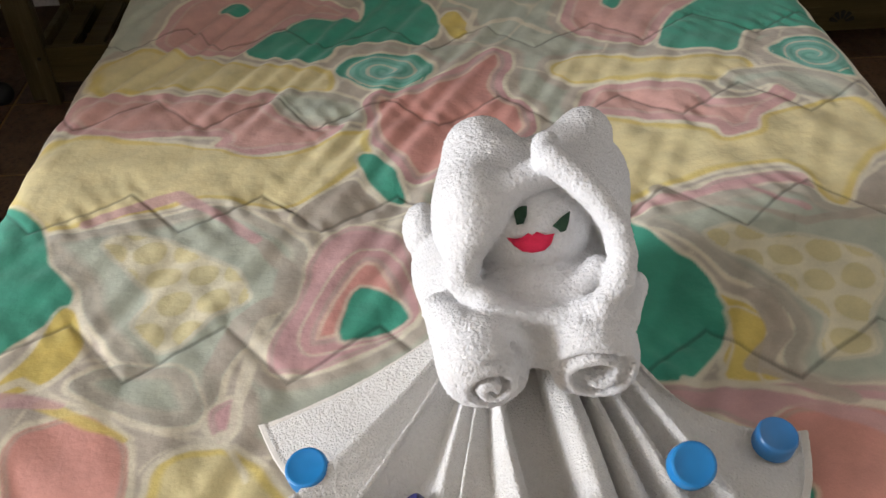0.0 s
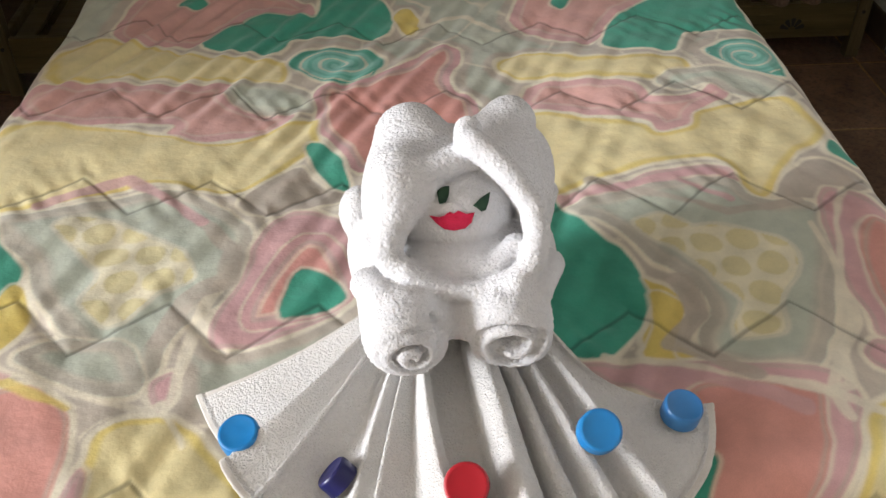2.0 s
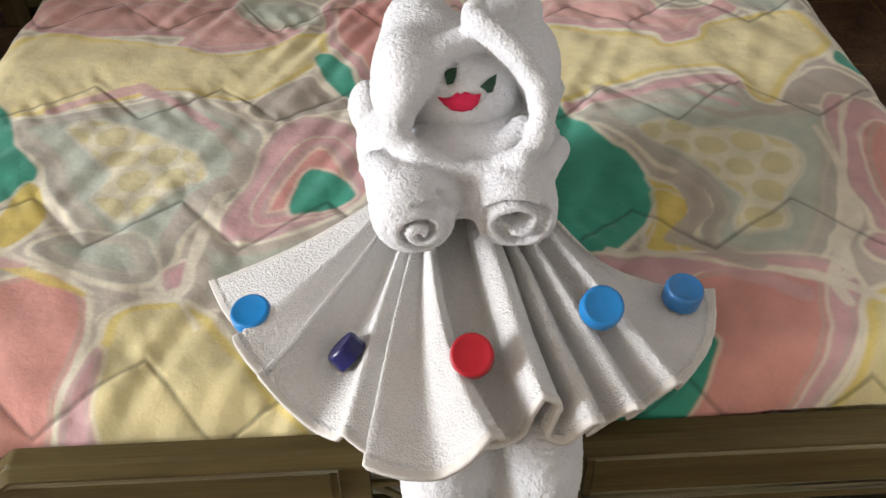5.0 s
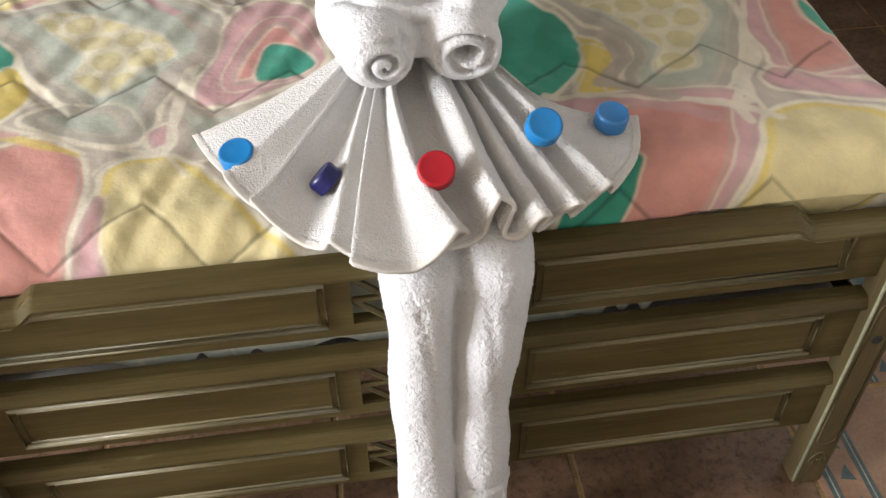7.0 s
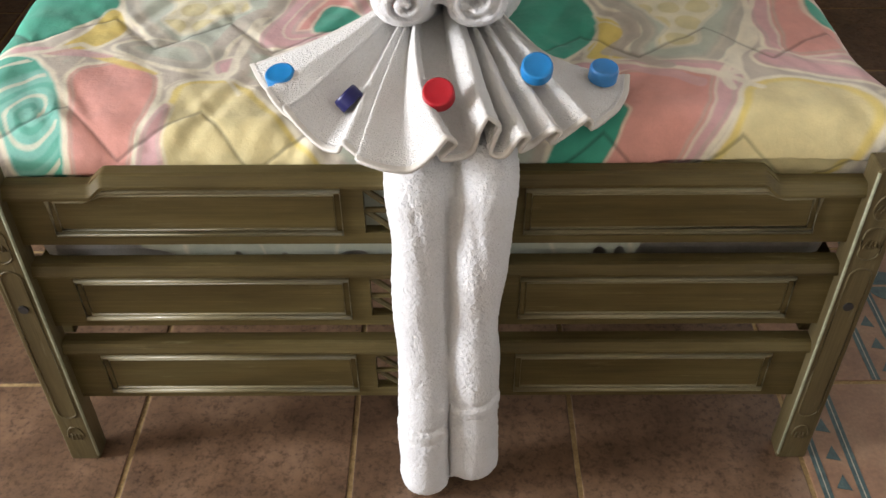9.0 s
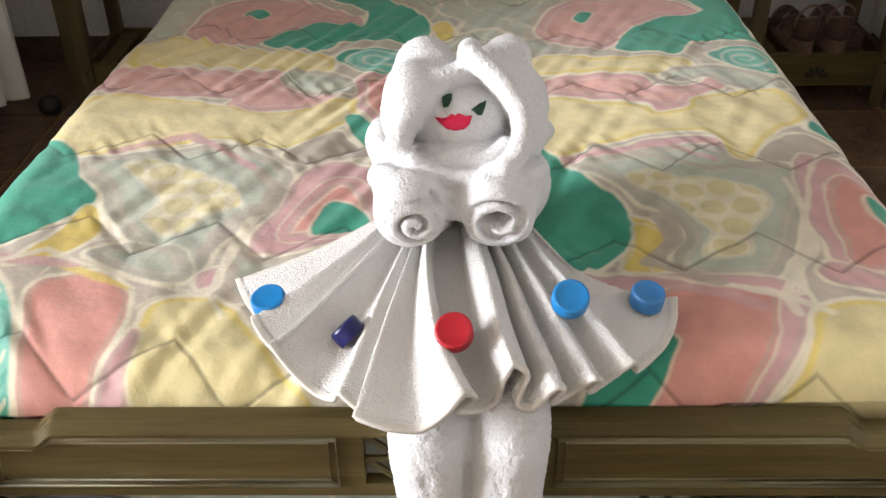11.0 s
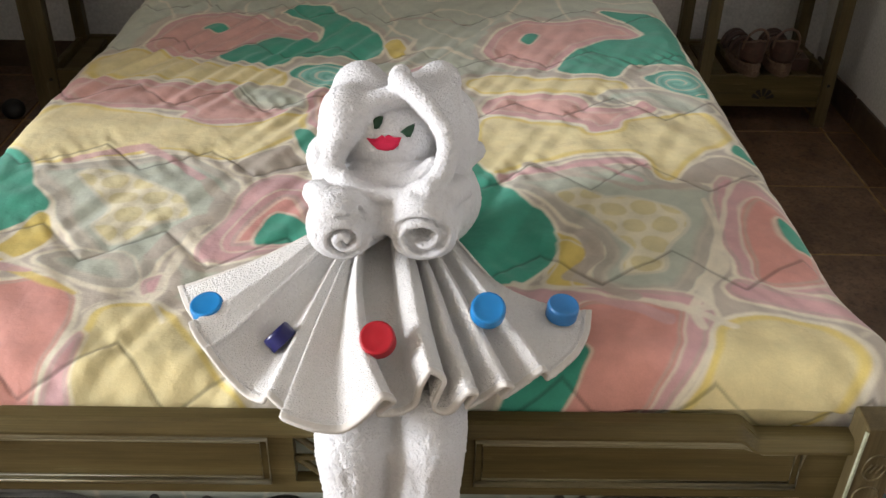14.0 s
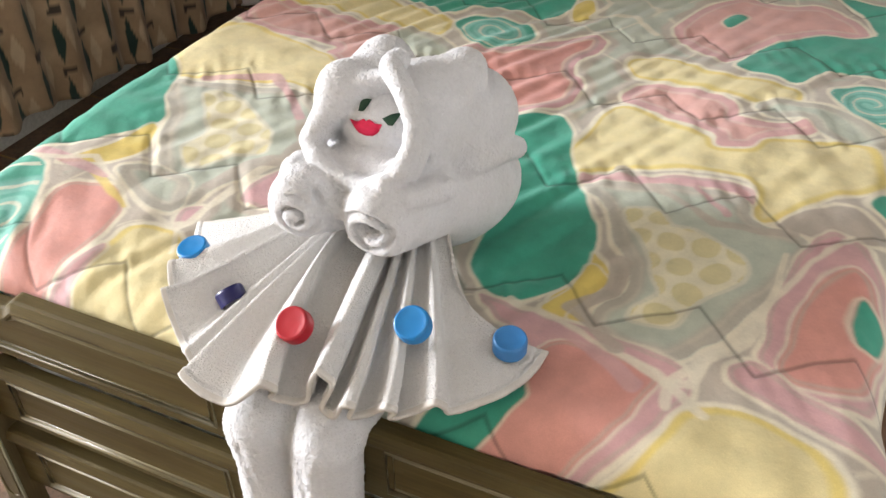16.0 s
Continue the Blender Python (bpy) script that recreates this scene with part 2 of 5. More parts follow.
def wavy(p, f, seed):
    """A smooth lumpy field in -1..1 for arrays of points."""
    rs = np.random.RandomState(seed)
    out = 0
    for _ in range(6):
        d = rs.normal(size=3)
        d *= f * rs.uniform(0.6, 1.5) / np.linalg.norm(d)
        out = out + np.sin(p[..., 0] * d[0] + p[..., 1] * d[1] + p[..., 2] * d[2] + rs.uniform(0, 6.28))
    return out / 4.0


def skin(field, lo, hi, step):
    """The surface where a signed field of points is zero, as vertices and quads."""
    axes = [np.arange(a, b + step, step) for a, b in zip(lo, hi)]
    p = np.stack(np.meshgrid(*axes, indexing="ij"), -1)
    f = field(p)
    inside = f < 0
    nx, ny, nz = f.shape
    acc = np.zeros((nx - 1, ny - 1, nz - 1, 3))
    cnt = np.zeros((nx - 1, ny - 1, nz - 1))
    crossings = []
    for ax in range(3):
        sl0 = tuple(slice(0, -1) if k == ax else slice(None) for k in range(3))
        sl1 = tuple(slice(1, None) if k == ax else slice(None) for k in range(3))
        hit = inside[sl0] != inside[sl1]
        idx = np.argwhere(hit)
        fa, fb = f[sl0][hit], f[sl1][hit]
        pos = idx.astype(float)
        pos[:, ax] += fa / (fa - fb)
        crossings.append((ax, idx, inside[sl0][hit]))
        o1, o2 = [k for k in range(3) if k != ax]
        for a in (0, -1):
            for b in (0, -1):
                c = idx.copy()
                c[:, o1] += a
                c[:, o2] += b
                ok = (c >= 0).all(1) & (c[:, 0] < nx - 1) & (c[:, 1] < ny - 1) & (c[:, 2] < nz - 1)
                c = c[ok]
                np.add.at(acc, tuple(c.T), pos[ok])
                np.add.at(cnt, tuple(c.T), 1)
    used = cnt > 0
    number = -np.ones(cnt.shape, int)
    number[used] = np.arange(used.sum())
    verts = acc[used] / cnt[used][:, None] * step + np.array(lo)
    quads = []
    for ax, idx, first in crossings:
        o1, o2 = [(1, 2), (2, 0), (0, 1)][ax]
        ok = (idx[:, o1] > 0) & (idx[:, o2] > 0) & (idx[:, o1] < f.shape[o1] - 1) & (idx[:, o2] < f.shape[o2] - 1)
        idx, first = idx[ok], first[ok]
        cs = []
        for a, b in ((0, 0), (-1, 0), (-1, -1), (0, -1)):
            c = idx.copy()
            c[:, o1] += a
            c[:, o2] += b
            cs.append(number[tuple(c.T)])
        q = np.stack(cs, 1)
        q[~first] = q[~first][:, ::-1]
        quads.append(q)
    return verts, np.concatenate(quads)


def fluffed(me, amount, seed):
    """Terry pile: every vertex stands a little in or out."""
    n = len(me.vertices)
    co, no = np.empty(n * 3), np.empty(n * 3)
    me.vertices.foreach_get("co", co)
    me.vertex_normals.foreach_get("vector", no)
    rs = np.random.RandomState(seed)
    co = co.reshape(-1, 3) + no.reshape(-1, 3) * rs.normal(0, amount, n)[:, None]
    me.vertices.foreach_set("co", co.ravel())
    me.update()


# ---- room ----
XW, X0, X1, Y0, Y1, TOP = -6.20, -1.86, 1.70, -3.2, 2.85, 3.0


def structure(name, bm, material, label, category):
    return tagged(part(name, bm, material), label, category, kind="structure")


structure("wall_east", boxes(((X1, Y0 - 0.15, -0.1), (X1 + 0.15, Y1 + 0.15, TOP)), bevel=0.0), WALL, "plain white plastered wall beside the bed", "wall")
structure("wall_north", boxes(((X0, Y1, -0.1), (X1 - 0.002, Y1 + 0.15, TOP)), bevel=0.0), WALL, "plain white plastered wall behind the bed's head", "wall")
# Unseen wall closing the room; its dark cream holds back bounced light.
structure("wall_south", boxes(((XW, Y0 - 0.15, -0.1), (X1 - 0.002, Y0, TOP)), bevel=0.0), WALL_LOW_BOUNCE, "unseen cream wall, darkened to cut bounce onto the bed's foot", "wall")
# Unseen, assumed wall; its corner blocks window light from the far left floor.
structure("wall_alcove", boxes(((XW, 0.62, -0.1), (X0, Y1 + 0.15, TOP)), bevel=0.01), WALL, "unseen white wall behind the curtain, shielding the floor from window light", "wall")
structure("wall_west", boxes(((XW - 0.15, Y0 - 0.15, -0.1), (XW - 0.002, -2.05, TOP)), ((XW - 0.15, -0.05, -0.1), (XW - 0.002, 0.75, TOP)),
                             ((XW - 0.15, -2.05, -0.1), (XW - 0.002, -0.05, 0.95)), ((XW - 0.15, -2.05, 2.75), (XW - 0.002, -0.05, TOP)), bevel=0.0),
          WALL, "white plastered wall with a wide window opening", "wall")
structure("ceiling", boxes(((XW - 0.15, Y0 - 0.15, TOP), (X1 + 0.15, Y1 + 0.15, TOP + 0.12)), bevel=0.0), CEIL, "plain pale boarded ceiling", "ceiling")
skirt = structure("baseboard", boxes(((X1 - 0.014, Y0, 0.002), (X1 - 0.002, Y1 - 0.016, 0.005)), bevel=0.0), GROUT, "brown glazed skirting tiles along the wall", "baseboard")
bm = boxes(((0, 0, 0), (0.012, 0.41, 0.115)), bevel=0.003)
run = part("skirting_tile", bm, SKIRTING, skirt)
run.location = (X1 - 0.014, Y0 + 0.004, 0.004)
for k in range(1, 14):
    o = run.copy()
    scene.collection.objects.link(o)
    o.location.y = Y0 + 0.004 + 0.43 * k
structure("trim", boxes(((X0 + 0.01, Y1 - 0.014, 0.002), (X1 - 0.016, Y1 - 0.002, 0.115)), bevel=0.003), SKIRTING, "brown glazed skirting along the back wall", "baseboard")

# floor: tiles of 0.43 m on a grout bed
PX, PY, GX, GY = 0.4345, 0.428, 0.704, 0.182
floor = structure("floor", boxes(((XW, Y0, -0.1), (X1, Y1, -0.0035)), bevel=0.0), GROUT, "brown ceramic floor tiles with pale yellowish joints", "floor")

# ---- bed frame ----
bed = tagged(empty("bed", (0, 1.0, 0)), "low wooden bed with an olive-painted panelled footboard", "bed")


def under(ob, parent):
    ob.parent = parent
    ob.matrix_parent_inverse = Matrix.Translation(parent.location).inverted()
    return ob


FRONT = 0.014          # front face of the rails
POST = -0.010          # front face of the posts


THICK = 0.020


def rail_top(x, z1, shaped):
    """Height of a rail's upper edge; the shaped one steps down towards its ends."""
    if not shaped:
        return z1
    k = min(1.0, max(0.0, (abs(x) - 0.500) / 0.032))
    return z1 - 0.021 * (0.5 - 0.5 * math.cos(math.pi * k))


def rail_xs():
    half = [0.058, 0.107, 0.300] + [0.500 + 0.004 * k for k in range(9)] + [0.660]
    return [-x for x in half[::-1]] + half


def rail_mesh(z0, z1, shaped):
    """A rail with two pierced windows near its middle."""
    bm = bmesh.new()
    xs = rail_xs()
    rows = []
    for y in (FRONT, FRONT + THICK):
        rows.append([[bm.verts.new((x, y, z)) for z in (z0, z0 + 0.022, z0 + 0.106, rail_top(x, z1, shaped))] for x in xs])
    f, k = rows
    for i in range(len(xs) - 1):
        hole = abs(abs(xs[i] + xs[i + 1]) / 2 - 0.0825) < 0.01
        for j in range(3):
            if hole and j == 1:
                for a, b in (((i, 1), (i + 1, 1)), ((i + 1, 1), (i + 1, 2)), ((i + 1, 2), (i, 2)), ((i, 2), (i, 1))):
                    bm.faces.new((f[a[0]][a[1]], f[b[0]][b[1]], k[b[0]][b[1]], k[a[0]][a[1]]))
                continue
            bm.faces.new((f[i][j], f[i + 1][j], f[i + 1][j + 1], f[i][j + 1]))
            bm.faces.new((k[i][j], k[i][j + 1], k[i + 1][j + 1], k[i + 1][j]))
        bm.faces.new((f[i][3], f[i + 1][3], k[i + 1][3], k[i][3]))
        bm.faces.new((f[i + 1][0], f[i][0], k[i][0], k[i + 1][0]))
    for i in (0, -1):
        for j in range(3):
            bm.faces.new((f[i][j], f[i][j + 1], k[i][j + 1], k[i][j]))
    bmesh.ops.recalc_face_normals(bm, faces=bm.faces[:])
    return bm


def edge_moulding(z1, shaped):
    """The sloping lip along a rail's upper edge."""
    bm = bmesh.new()
    prof = [(-0.0005, -0.026), (-0.010, -0.020), (-0.011, -0.014), (-0.004, 0.001), (0.002, 0.003), (THICK + 0.002, 0.003), (THICK + 0.002, -0.004), (0.002, -0.004)]
    rings = [[bm.verts.new((x * 0.992, FRONT + y, rail_top(x, z1, shaped) + z)) for y, z in prof] for x in rail_xs()]
    n = len(prof)
    for a, b in zip(rings, rings[1:]):
        for k in range(n):
            bm.faces.new((a[k], a[(k + 1) % n], b[(k + 1) % n], b[k]))
    bm.faces.new(rings[0][::-1])
    bm.faces.new(rings[-1])
    bmesh.ops.recalc_face_normals(bm, faces=bm.faces[:])
    return bm


def panel_bead(z0, z1, side, shaped):
    """A raised bead round a long panel, with a sunk field."""
    y = FRONT - 0.001
    a, b = 0.142, 0.594
    if shaped:
        pts = [(a, z0), (b, z0), (b, z1 - 0.012), (b - 0.045, z1 - 0.012), (b - 0.075, z1), (a, z1)]
    else:
        pts = [(a, z0), (b, z0), (b, z1), (a, z1)]
    bm = bmesh.new()
    tube(bm, [(side * x, y, z) for x, z in pts], 0.0048, 8, closed=True)
    tube(bm, [(side * (x + (0.010 if x == a else -0.010)), y + 0.001, z + (0.008 if z == z0 else -0.008)) for x, z in pts], 0.0025, 6, closed=True)
    return bm


RAILS = ((0.526, 0.662, 0.549, 0.632, True), (0.343, 0.482, 0.363, 0.449, False), (0.158, 0.300, 0.176, 0.266, False))
for z0, z1, p0, p1, shaped in RAILS:
    rail = under(part("rail", rail_mesh(z0, z1, shaped), OLIVE), bed)
    for s in (-1, 1):
        part("panel_moulding", panel_bead(p0, p1, s, shaped), OLIVE_WORN_LIT, rail, "raised bead round a long panel", True)
        h0, h1 = z0 + 0.022, z0 + 0.106
        for a, b in (((h0 + h1) / 2, (h0 + h1) / 2), (h1, (h0 + h1) / 2), ((h0 + h1) / 2, h0)):
            bm = bmesh.new()
            tube(bm, [(s * 0.106, FRONT + 0.006, a), (s * 0.059, FRONT + 0.006, b)], 0.005, 6)
            part("fret_bar", bm, OLIVE, rail)
    part("edge_moulding", edge_moulding(z1, shaped), OLIVE, rail)


def post_mesh(s):
    bm = bmesh.new()
    box(bm, (min(s * 0.655, s * 0.711), POST, 0.0), (max(s * 0.655, s * 0.711), POST + 0.046, 0.684), 0.005, 3)
    return bm


def groove_outline(w, z0, z1, n=8):
    """A tall slot outline with round ends."""
    top = [(w * math.cos(k * math.pi / n), z1 - w + w * math.sin(k * math.pi / n)) for k in range(n + 1)]
    return top + [(-x, z0 + z1 - z) for x, z in top]


for s in (-1, 1):
    post = under(part("post", post_mesh(s), OLIVE_POST), bed)
    cx = s * 0.683
    bm = bmesh.new()
    tube(bm, [(cx + x, POST, z) for x, z in groove_outline(0.018, 0.125, 0.490)], 0.0018, 6, True)
    tube(bm, [(cx + x, POST, z) for x, z in groove_outline(0.017, 0.508, 0.575)], 0.0018, 6, True)
    tube(bm, [(cx + 0.016 * math.cos(k * math.tau / 14), POST, 0.612 + 0.024 * math.sin(k * math.tau / 14)) for k in range(14)], 0.0018, 6, True)
    for dx in (-0.008, 0.0, 0.008):
        tube(bm, [(cx + dx - 0.004, POST, 0.532), (cx + dx, POST, 0.547), (cx + dx + 0.003, POST, 0.534)], 0.0015, 5)
        tube(bm, [(cx + dx, POST, 0.062), (cx + dx * 0.8, POST, 0.078)], 0.0018, 5)
        tube(bm, [(cx + dx - 0.005, POST, 0.602), (cx + dx + 0.002, POST, 0.618)], 0.0014, 5)
    tube(bm, [(cx + 0.015 * math.cos(math.pi * k / 8), POST, 0.070 + 0.028 * math.sin(math.pi * k / 8)) for k in range(9)], 0.0018, 6)
    part("carving", bm, OLIVE_POST, post, "carved relief lines", True)
    # Pale strip: the light caught by the rubbed inner corner, painted on.
    bm = bmesh.new()
    tube(bm, [(s * 0.6565, POST + 0.0015, z) for z in (0.012, 0.25, 0.48, 0.676)], 0.0030, 6)
    part("edge_highlight", bm, OLIVE_HIGHLIGHT, post, "rubbed corner with its highlight painted on", True)
    # A dark disc on the face stands in for the bolt hole's shade.
    bm = bmesh.new()
    bmesh.ops.create_cone(bm, cap_ends=True, segments=20, radius1=0.0085, radius2=0.0085, depth=0.003, matrix=pose(cx, POST - 0.0008, 0.406, 90))
    part("hole_shade_disc", bm, DARK, post, "dark disc for a shaded bolt hole")
for s in (-1, 1):
    under(part("side_rail", boxes(((min(s * 0.655, s * 0.69), 0.068, 0.27), (max(s * 0.655, s * 0.69), 2.02, 0.42)), bevel=0.004), OLIVE), bed)
    under(part("leg", boxes(((min(s * 0.655, s * 0.711), 2.0, 0.0), (max(s * 0.655, s * 0.711), 2.07, 0.66)), bevel=0.005), OLIVE_POST), bed)
under(part("slat_base", boxes(((-0.654, 0.08, 0.40), (0.654, 2.0, 0.425)), bevel=0.003), TICKING), bed)
mattress = tagged(part("mattress", boxes(((-0.675, 0.085, 0.427), (0.665, 2.0, 0.655)), bevel=0.03), TICKING), "pale ticking mattress under the quilt on the bed", "mattress")


# ---- quilt ----
def lin(r, g, b):
    """Display colour 0..255 to linear."""
    return tuple((c / 12.92 if c <= 0.04045 else ((c + 0.055) / 1.055) ** 2.4) for c in (r / 255, g / 255, b / 255))


CREAM, TEAL, AQUA, PINK = lin(227, 219, 197), lin(58, 158, 132), lin(128, 194, 178), lin(212, 164, 154)
SALM, MAUVE, YEL, GOLD = lin(210, 148, 137), lin(207, 164, 164), lin(226, 212, 160), lin(219, 196, 104)
# The front patches' yellow, with the front edge's shade put into the colour.
YEL_SHADED = lin(213, 199, 148)
ROSE = lin(211, 150, 138)
SAGE, TAUPE, DOTS = lin(186, 193, 176), lin(184, 173, 158), lin(229, 222, 194)

PATCHES = []


def patch(colour, *outline):
    PATCHES.append((colour, outline))


patch(TEAL, (-0.44, 1.19), (-0.42, 1.31), (-0.32, 1.39), (-0.21, 1.33), (-0.20, 1.45), (-0.36, 1.57), (-0.23, 1.64), (-0.17, 1.53), (-0.08, 1.43), (-0.04, 1.33), (-0.06, 1.22), (-0.15, 1.24), (-0.25, 1.22), (-0.28, 1.14), (-0.36, 1.17))
patch(TEAL, (0.35, 1.10), (0.41, 1.24), (0.49, 1.31), (0.61, 1.33), (0.58, 1.43), (0.50, 1.53), (0.65, 1.51), (0.66, 1.37), (0.65, 1.20), (0.67, 1.13), (0.61, 1.15), (0.53, 1.15), (0.50, 1.05), (0.42, 1.08))
patch(PINK, (-0.63, 1.26), (-0.63, 1.35), (-0.60, 1.49), (-0.48, 1.55), (-0.35, 1.51), (-0.21, 1.37), (-0.22, 1.33), (-0.33, 1.37), (-0.40, 1.29), (-0.44, 1.21), (-0.53, 1.21))
patch(TEAL, (-0.52, 1.41), (-0.49, 1.46), (-0.45, 1.43), (-0.47, 1.38))
patch(PINK, (0.19, 1.25), (0.23, 1.40), (0.31, 1.49), (0.40, 1.43), (0.49, 1.47), (0.57, 1.39), (0.60, 1.33), (0.49, 1.31), (0.41, 1.24), (0.35, 1.12), (0.28, 1.17))
patch(TEAL, (0.29, 1.33), (0.32, 1.38), (0.35, 1.36), (0.31, 1.29))
patch(GOLD, (-0.05, 1.31), (-0.02, 1.37), (0.02, 1.28), (-0.02, 1.22))
patch(YEL, (-0.70, 1.19), (-0.64, 1.26), (-0.53, 1.21), (-0.43, 1.16), (-0.35, 1.14), (-0.26, 1.12), (-0.25, 1.08), (-0.26, 1.02), (-0.34, 1.05), (-0.43, 1.05), (-0.56, 1.08), (-0.69, 1.05))
patch(YEL, (0.14, 1.08), (0.18, 1.12), (0.27, 1.11), (0.34, 1.06), (0.42, 1.05), (0.50, 1.03), (0.51, 0.98), (0.42, 0.95), (0.29, 1.01), (0.18, 1.01))
patch(PINK, (-0.72, 0.99), (-0.70, 1.06), (-0.56, 1.06), (-0.43, 1.03), (-0.35, 1.05), (-0.36, 0.98), (-0.30, 0.94), (-0.22, 0.92), (-0.26, 0.85), (-0.32, 0.84), (-0.41, 0.83), (-0.46, 0.87), (-0.43, 0.90), (-0.66, 0.91))
patch(SAGE, (-0.37, 1.00), (-0.34, 1.05), (-0.27, 1.03), (-0.20, 1.00), (-0.19, 0.92), (-0.26, 0.92), (-0.33, 0.95))
patch(AQUA, (-0.26, 1.11), (-0.22, 1.17), (-0.16, 1.18), (-0.09, 1.17), (-0.06, 1.11), (-0.09, 1.04), (-0.15, 1.02), (-0.21, 1.05))
patch(PINK, (0.17, 0.91), (0.20, 1.00), (0.29, 1.00), (0.40, 0.94), (0.41, 0.88), (0.48, 0.89), (0.53, 0.93), (0.55, 0.88), (0.47, 0.83), (0.46, 0.79), (0.40, 0.77), (0.38, 0.82), (0.27, 0.87))
patch(SAGE, (0.42, 0.95), (0.47, 0.99), (0.57, 0.98), (0.62, 0.95), (0.65, 0.89), (0.62, 0.85), (0.55, 0.88), (0.52, 0.93), (0.45, 0.91))
patch(AQUA, (0.54, 1.05), (0.60, 1.11), (0.65, 1.08), (0.65, 0.97), (0.65, 0.93), (0.57, 0.99))
patch(SALM, (-0.20, 1.02), (-0.12, 1.03), (-0.03, 1.09), (0.05, 1.19), (0.09, 1.15), (0.05, 0.99), (0.11, 0.95), (0.09, 0.83), (-0.11, 0.71), (-0.15, 0.80), (-0.19, 0.87))
patch(YEL, (-0.72, 0.77), (-0.74, 0.87), (-0.68, 0.93), (-0.57, 0.90), (-0.46, 0.87), (-0.39, 0.83), (-0.32, 0.83), (-0.27, 0.87), (-0.18, 0.91), (-0.18, 0.81), (-0.22, 0.76), (-0.30, 0.67), (-0.39, 0.70), (-0.45, 0.72), (-0.48, 0.70), (-0.60, 0.66), (-0.67, 0.66))
patch(TAUPE, (-0.30, 0.63), (-0.28, 0.69), (-0.21, 0.76), (-0.18, 0.69), (-0.12, 0.67), (-0.12, 0.65), (-0.23, 0.61))
patch(TEAL, (-0.21, 0.80), (-0.19, 0.83), (-0.14, 0.77), (-0.12, 0.67), (-0.17, 0.70))
patch(YEL, (0.17, 0.87), (0.21, 0.89), (0.31, 0.84), (0.37, 0.81), (0.40, 0.77), (0.45, 0.78), (0.47, 0.83), (0.56, 0.86), (0.62, 0.88), (0.64, 0.83), (0.64, 0.74), (0.58, 0.67), (0.51, 0.57), (0.49, 0.59), (0.48, 0.69), (0.37, 0.69), (0.29, 0.67), (0.24, 0.65), (0.17, 0.61), (0.15, 0.63))
patch(TAUPE, (0.51, 0.57), (0.58, 0.65), (0.62, 0.68), (0.65, 0.63), (0.66, 0.59), (0.59, 0.56))
patch(TEAL, (0.64, 0.74), (0.66, 0.74), (0.67, 0.66), (0.63, 0.69))
patch(MAUVE, (0.18, 0.60), (0.28, 0.64), (0.37, 0.67), (0.48, 0.67), (0.49, 0.61), (0.39, 0.64), (0.28, 0.62))
patch(SAGE, (0.17, 0.59), (0.26, 0.62), (0.38, 0.64), (0.48, 0.63), (0.49, 0.57), (0.60, 0.55), (0.55, 0.39), (0.46, 0.21), (0.39, 0.22), (0.33, 0.25), (0.33, 0.30), (0.36, 0.33), (0.34, 0.41), (0.30, 0.47), (0.26, 0.56))
patch(DOTS, (0.30, 0.55), (0.35, 0.56), (0.38, 0.51), (0.41, 0.52), (0.46, 0.49), (0.51, 0.46), (0.50, 0.40), (0.45, 0.35), (0.44, 0.28), (0.40, 0.28), (0.37, 0.29), (0.41, 0.35), (0.38, 0.39), (0.35, 0.47), (0.31, 0.51))
patch(TEAL, (0.00, 0.76), (0.11, 0.83), (0.17, 0.67), (0.25, 0.52), (0.29, 0.44), (0.29, 0.39), (0.26, 0.32), (0.21, 0.27), (0.12, 0.32), (0.11, 0.44), (0.10, 0.55), (0.04, 0.66))
patch(GOLD, (0.29, 0.43), (0.33, 0.36), (0.30, 0.29), (0.33, 0.26), (0.29, 0.26), (0.26, 0.30), (0.28, 0.35), (0.29, 0.40))
patch(GOLD, (0.28, 0.40), (0.33, 0.36), (0.31, 0.30), (0.29, 0.26), (0.34, 0.22), (0.37, 0.21), (0.25, 0.27), (0.28, 0.31))
patch(MAUVE, (0.55, 0.30), (0.555, 0.42), (0.575, 0.55), (0.60, 0.60), (0.63, 0.585), (0.66, 0.52), (0.675, 0.35), (0.67, 0.24), (0.61, 0.215), (0.545, 0.265))
patch(ROSE, (0.578, 0.30), (0.60, 0.45), (0.622, 0.52), (0.645, 0.50), (0.667, 0.40), (0.663, 0.28), (0.637, 0.245), (0.60, 0.24), (0.575, 0.265))
patch(TEAL, (0.632, 0.35), (0.637, 0.46), (0.665, 0.41), (0.66, 0.35))
patch(MAUVE, (0.52, 0.245), (0.55, 0.268), (0.64, 0.21), (0.70, 0.17), (0.68, 0.14), (0.59, 0.185), (0.525, 0.215))
patch(MAUVE, (0.14, 0.295), (0.22, 0.268), (0.36, 0.248), (0.485, 0.213), (0.498, 0.17), (0.455, 0.09), (0.395, 0.0), (0.365, -0.04), (0.30, -0.04), (0.30, 0.16), (0.22, 0.22))
patch(ROSE, (0.28, 0.20), (0.32, 0.218), (0.43, 0.198), (0.455, 0.178), (0.415, 0.075), (0.365, 0.0), (0.335, -0.04), (0.23, -0.04))
patch(YEL_SHADED, (0.505, 0.18), (0.615, 0.155), (0.64, 0.10), (0.63, 0.0), (0.61, -0.05), (0.41, -0.05), (0.39, -0.03), (0.455, 0.06))
patch(TEAL, (0.16, 0.01), (0.25, 0.18), (0.29, 0.12), (0.30, 0.10), (0.27, 0.03), (0.25, -0.01), (0.17, -0.01))
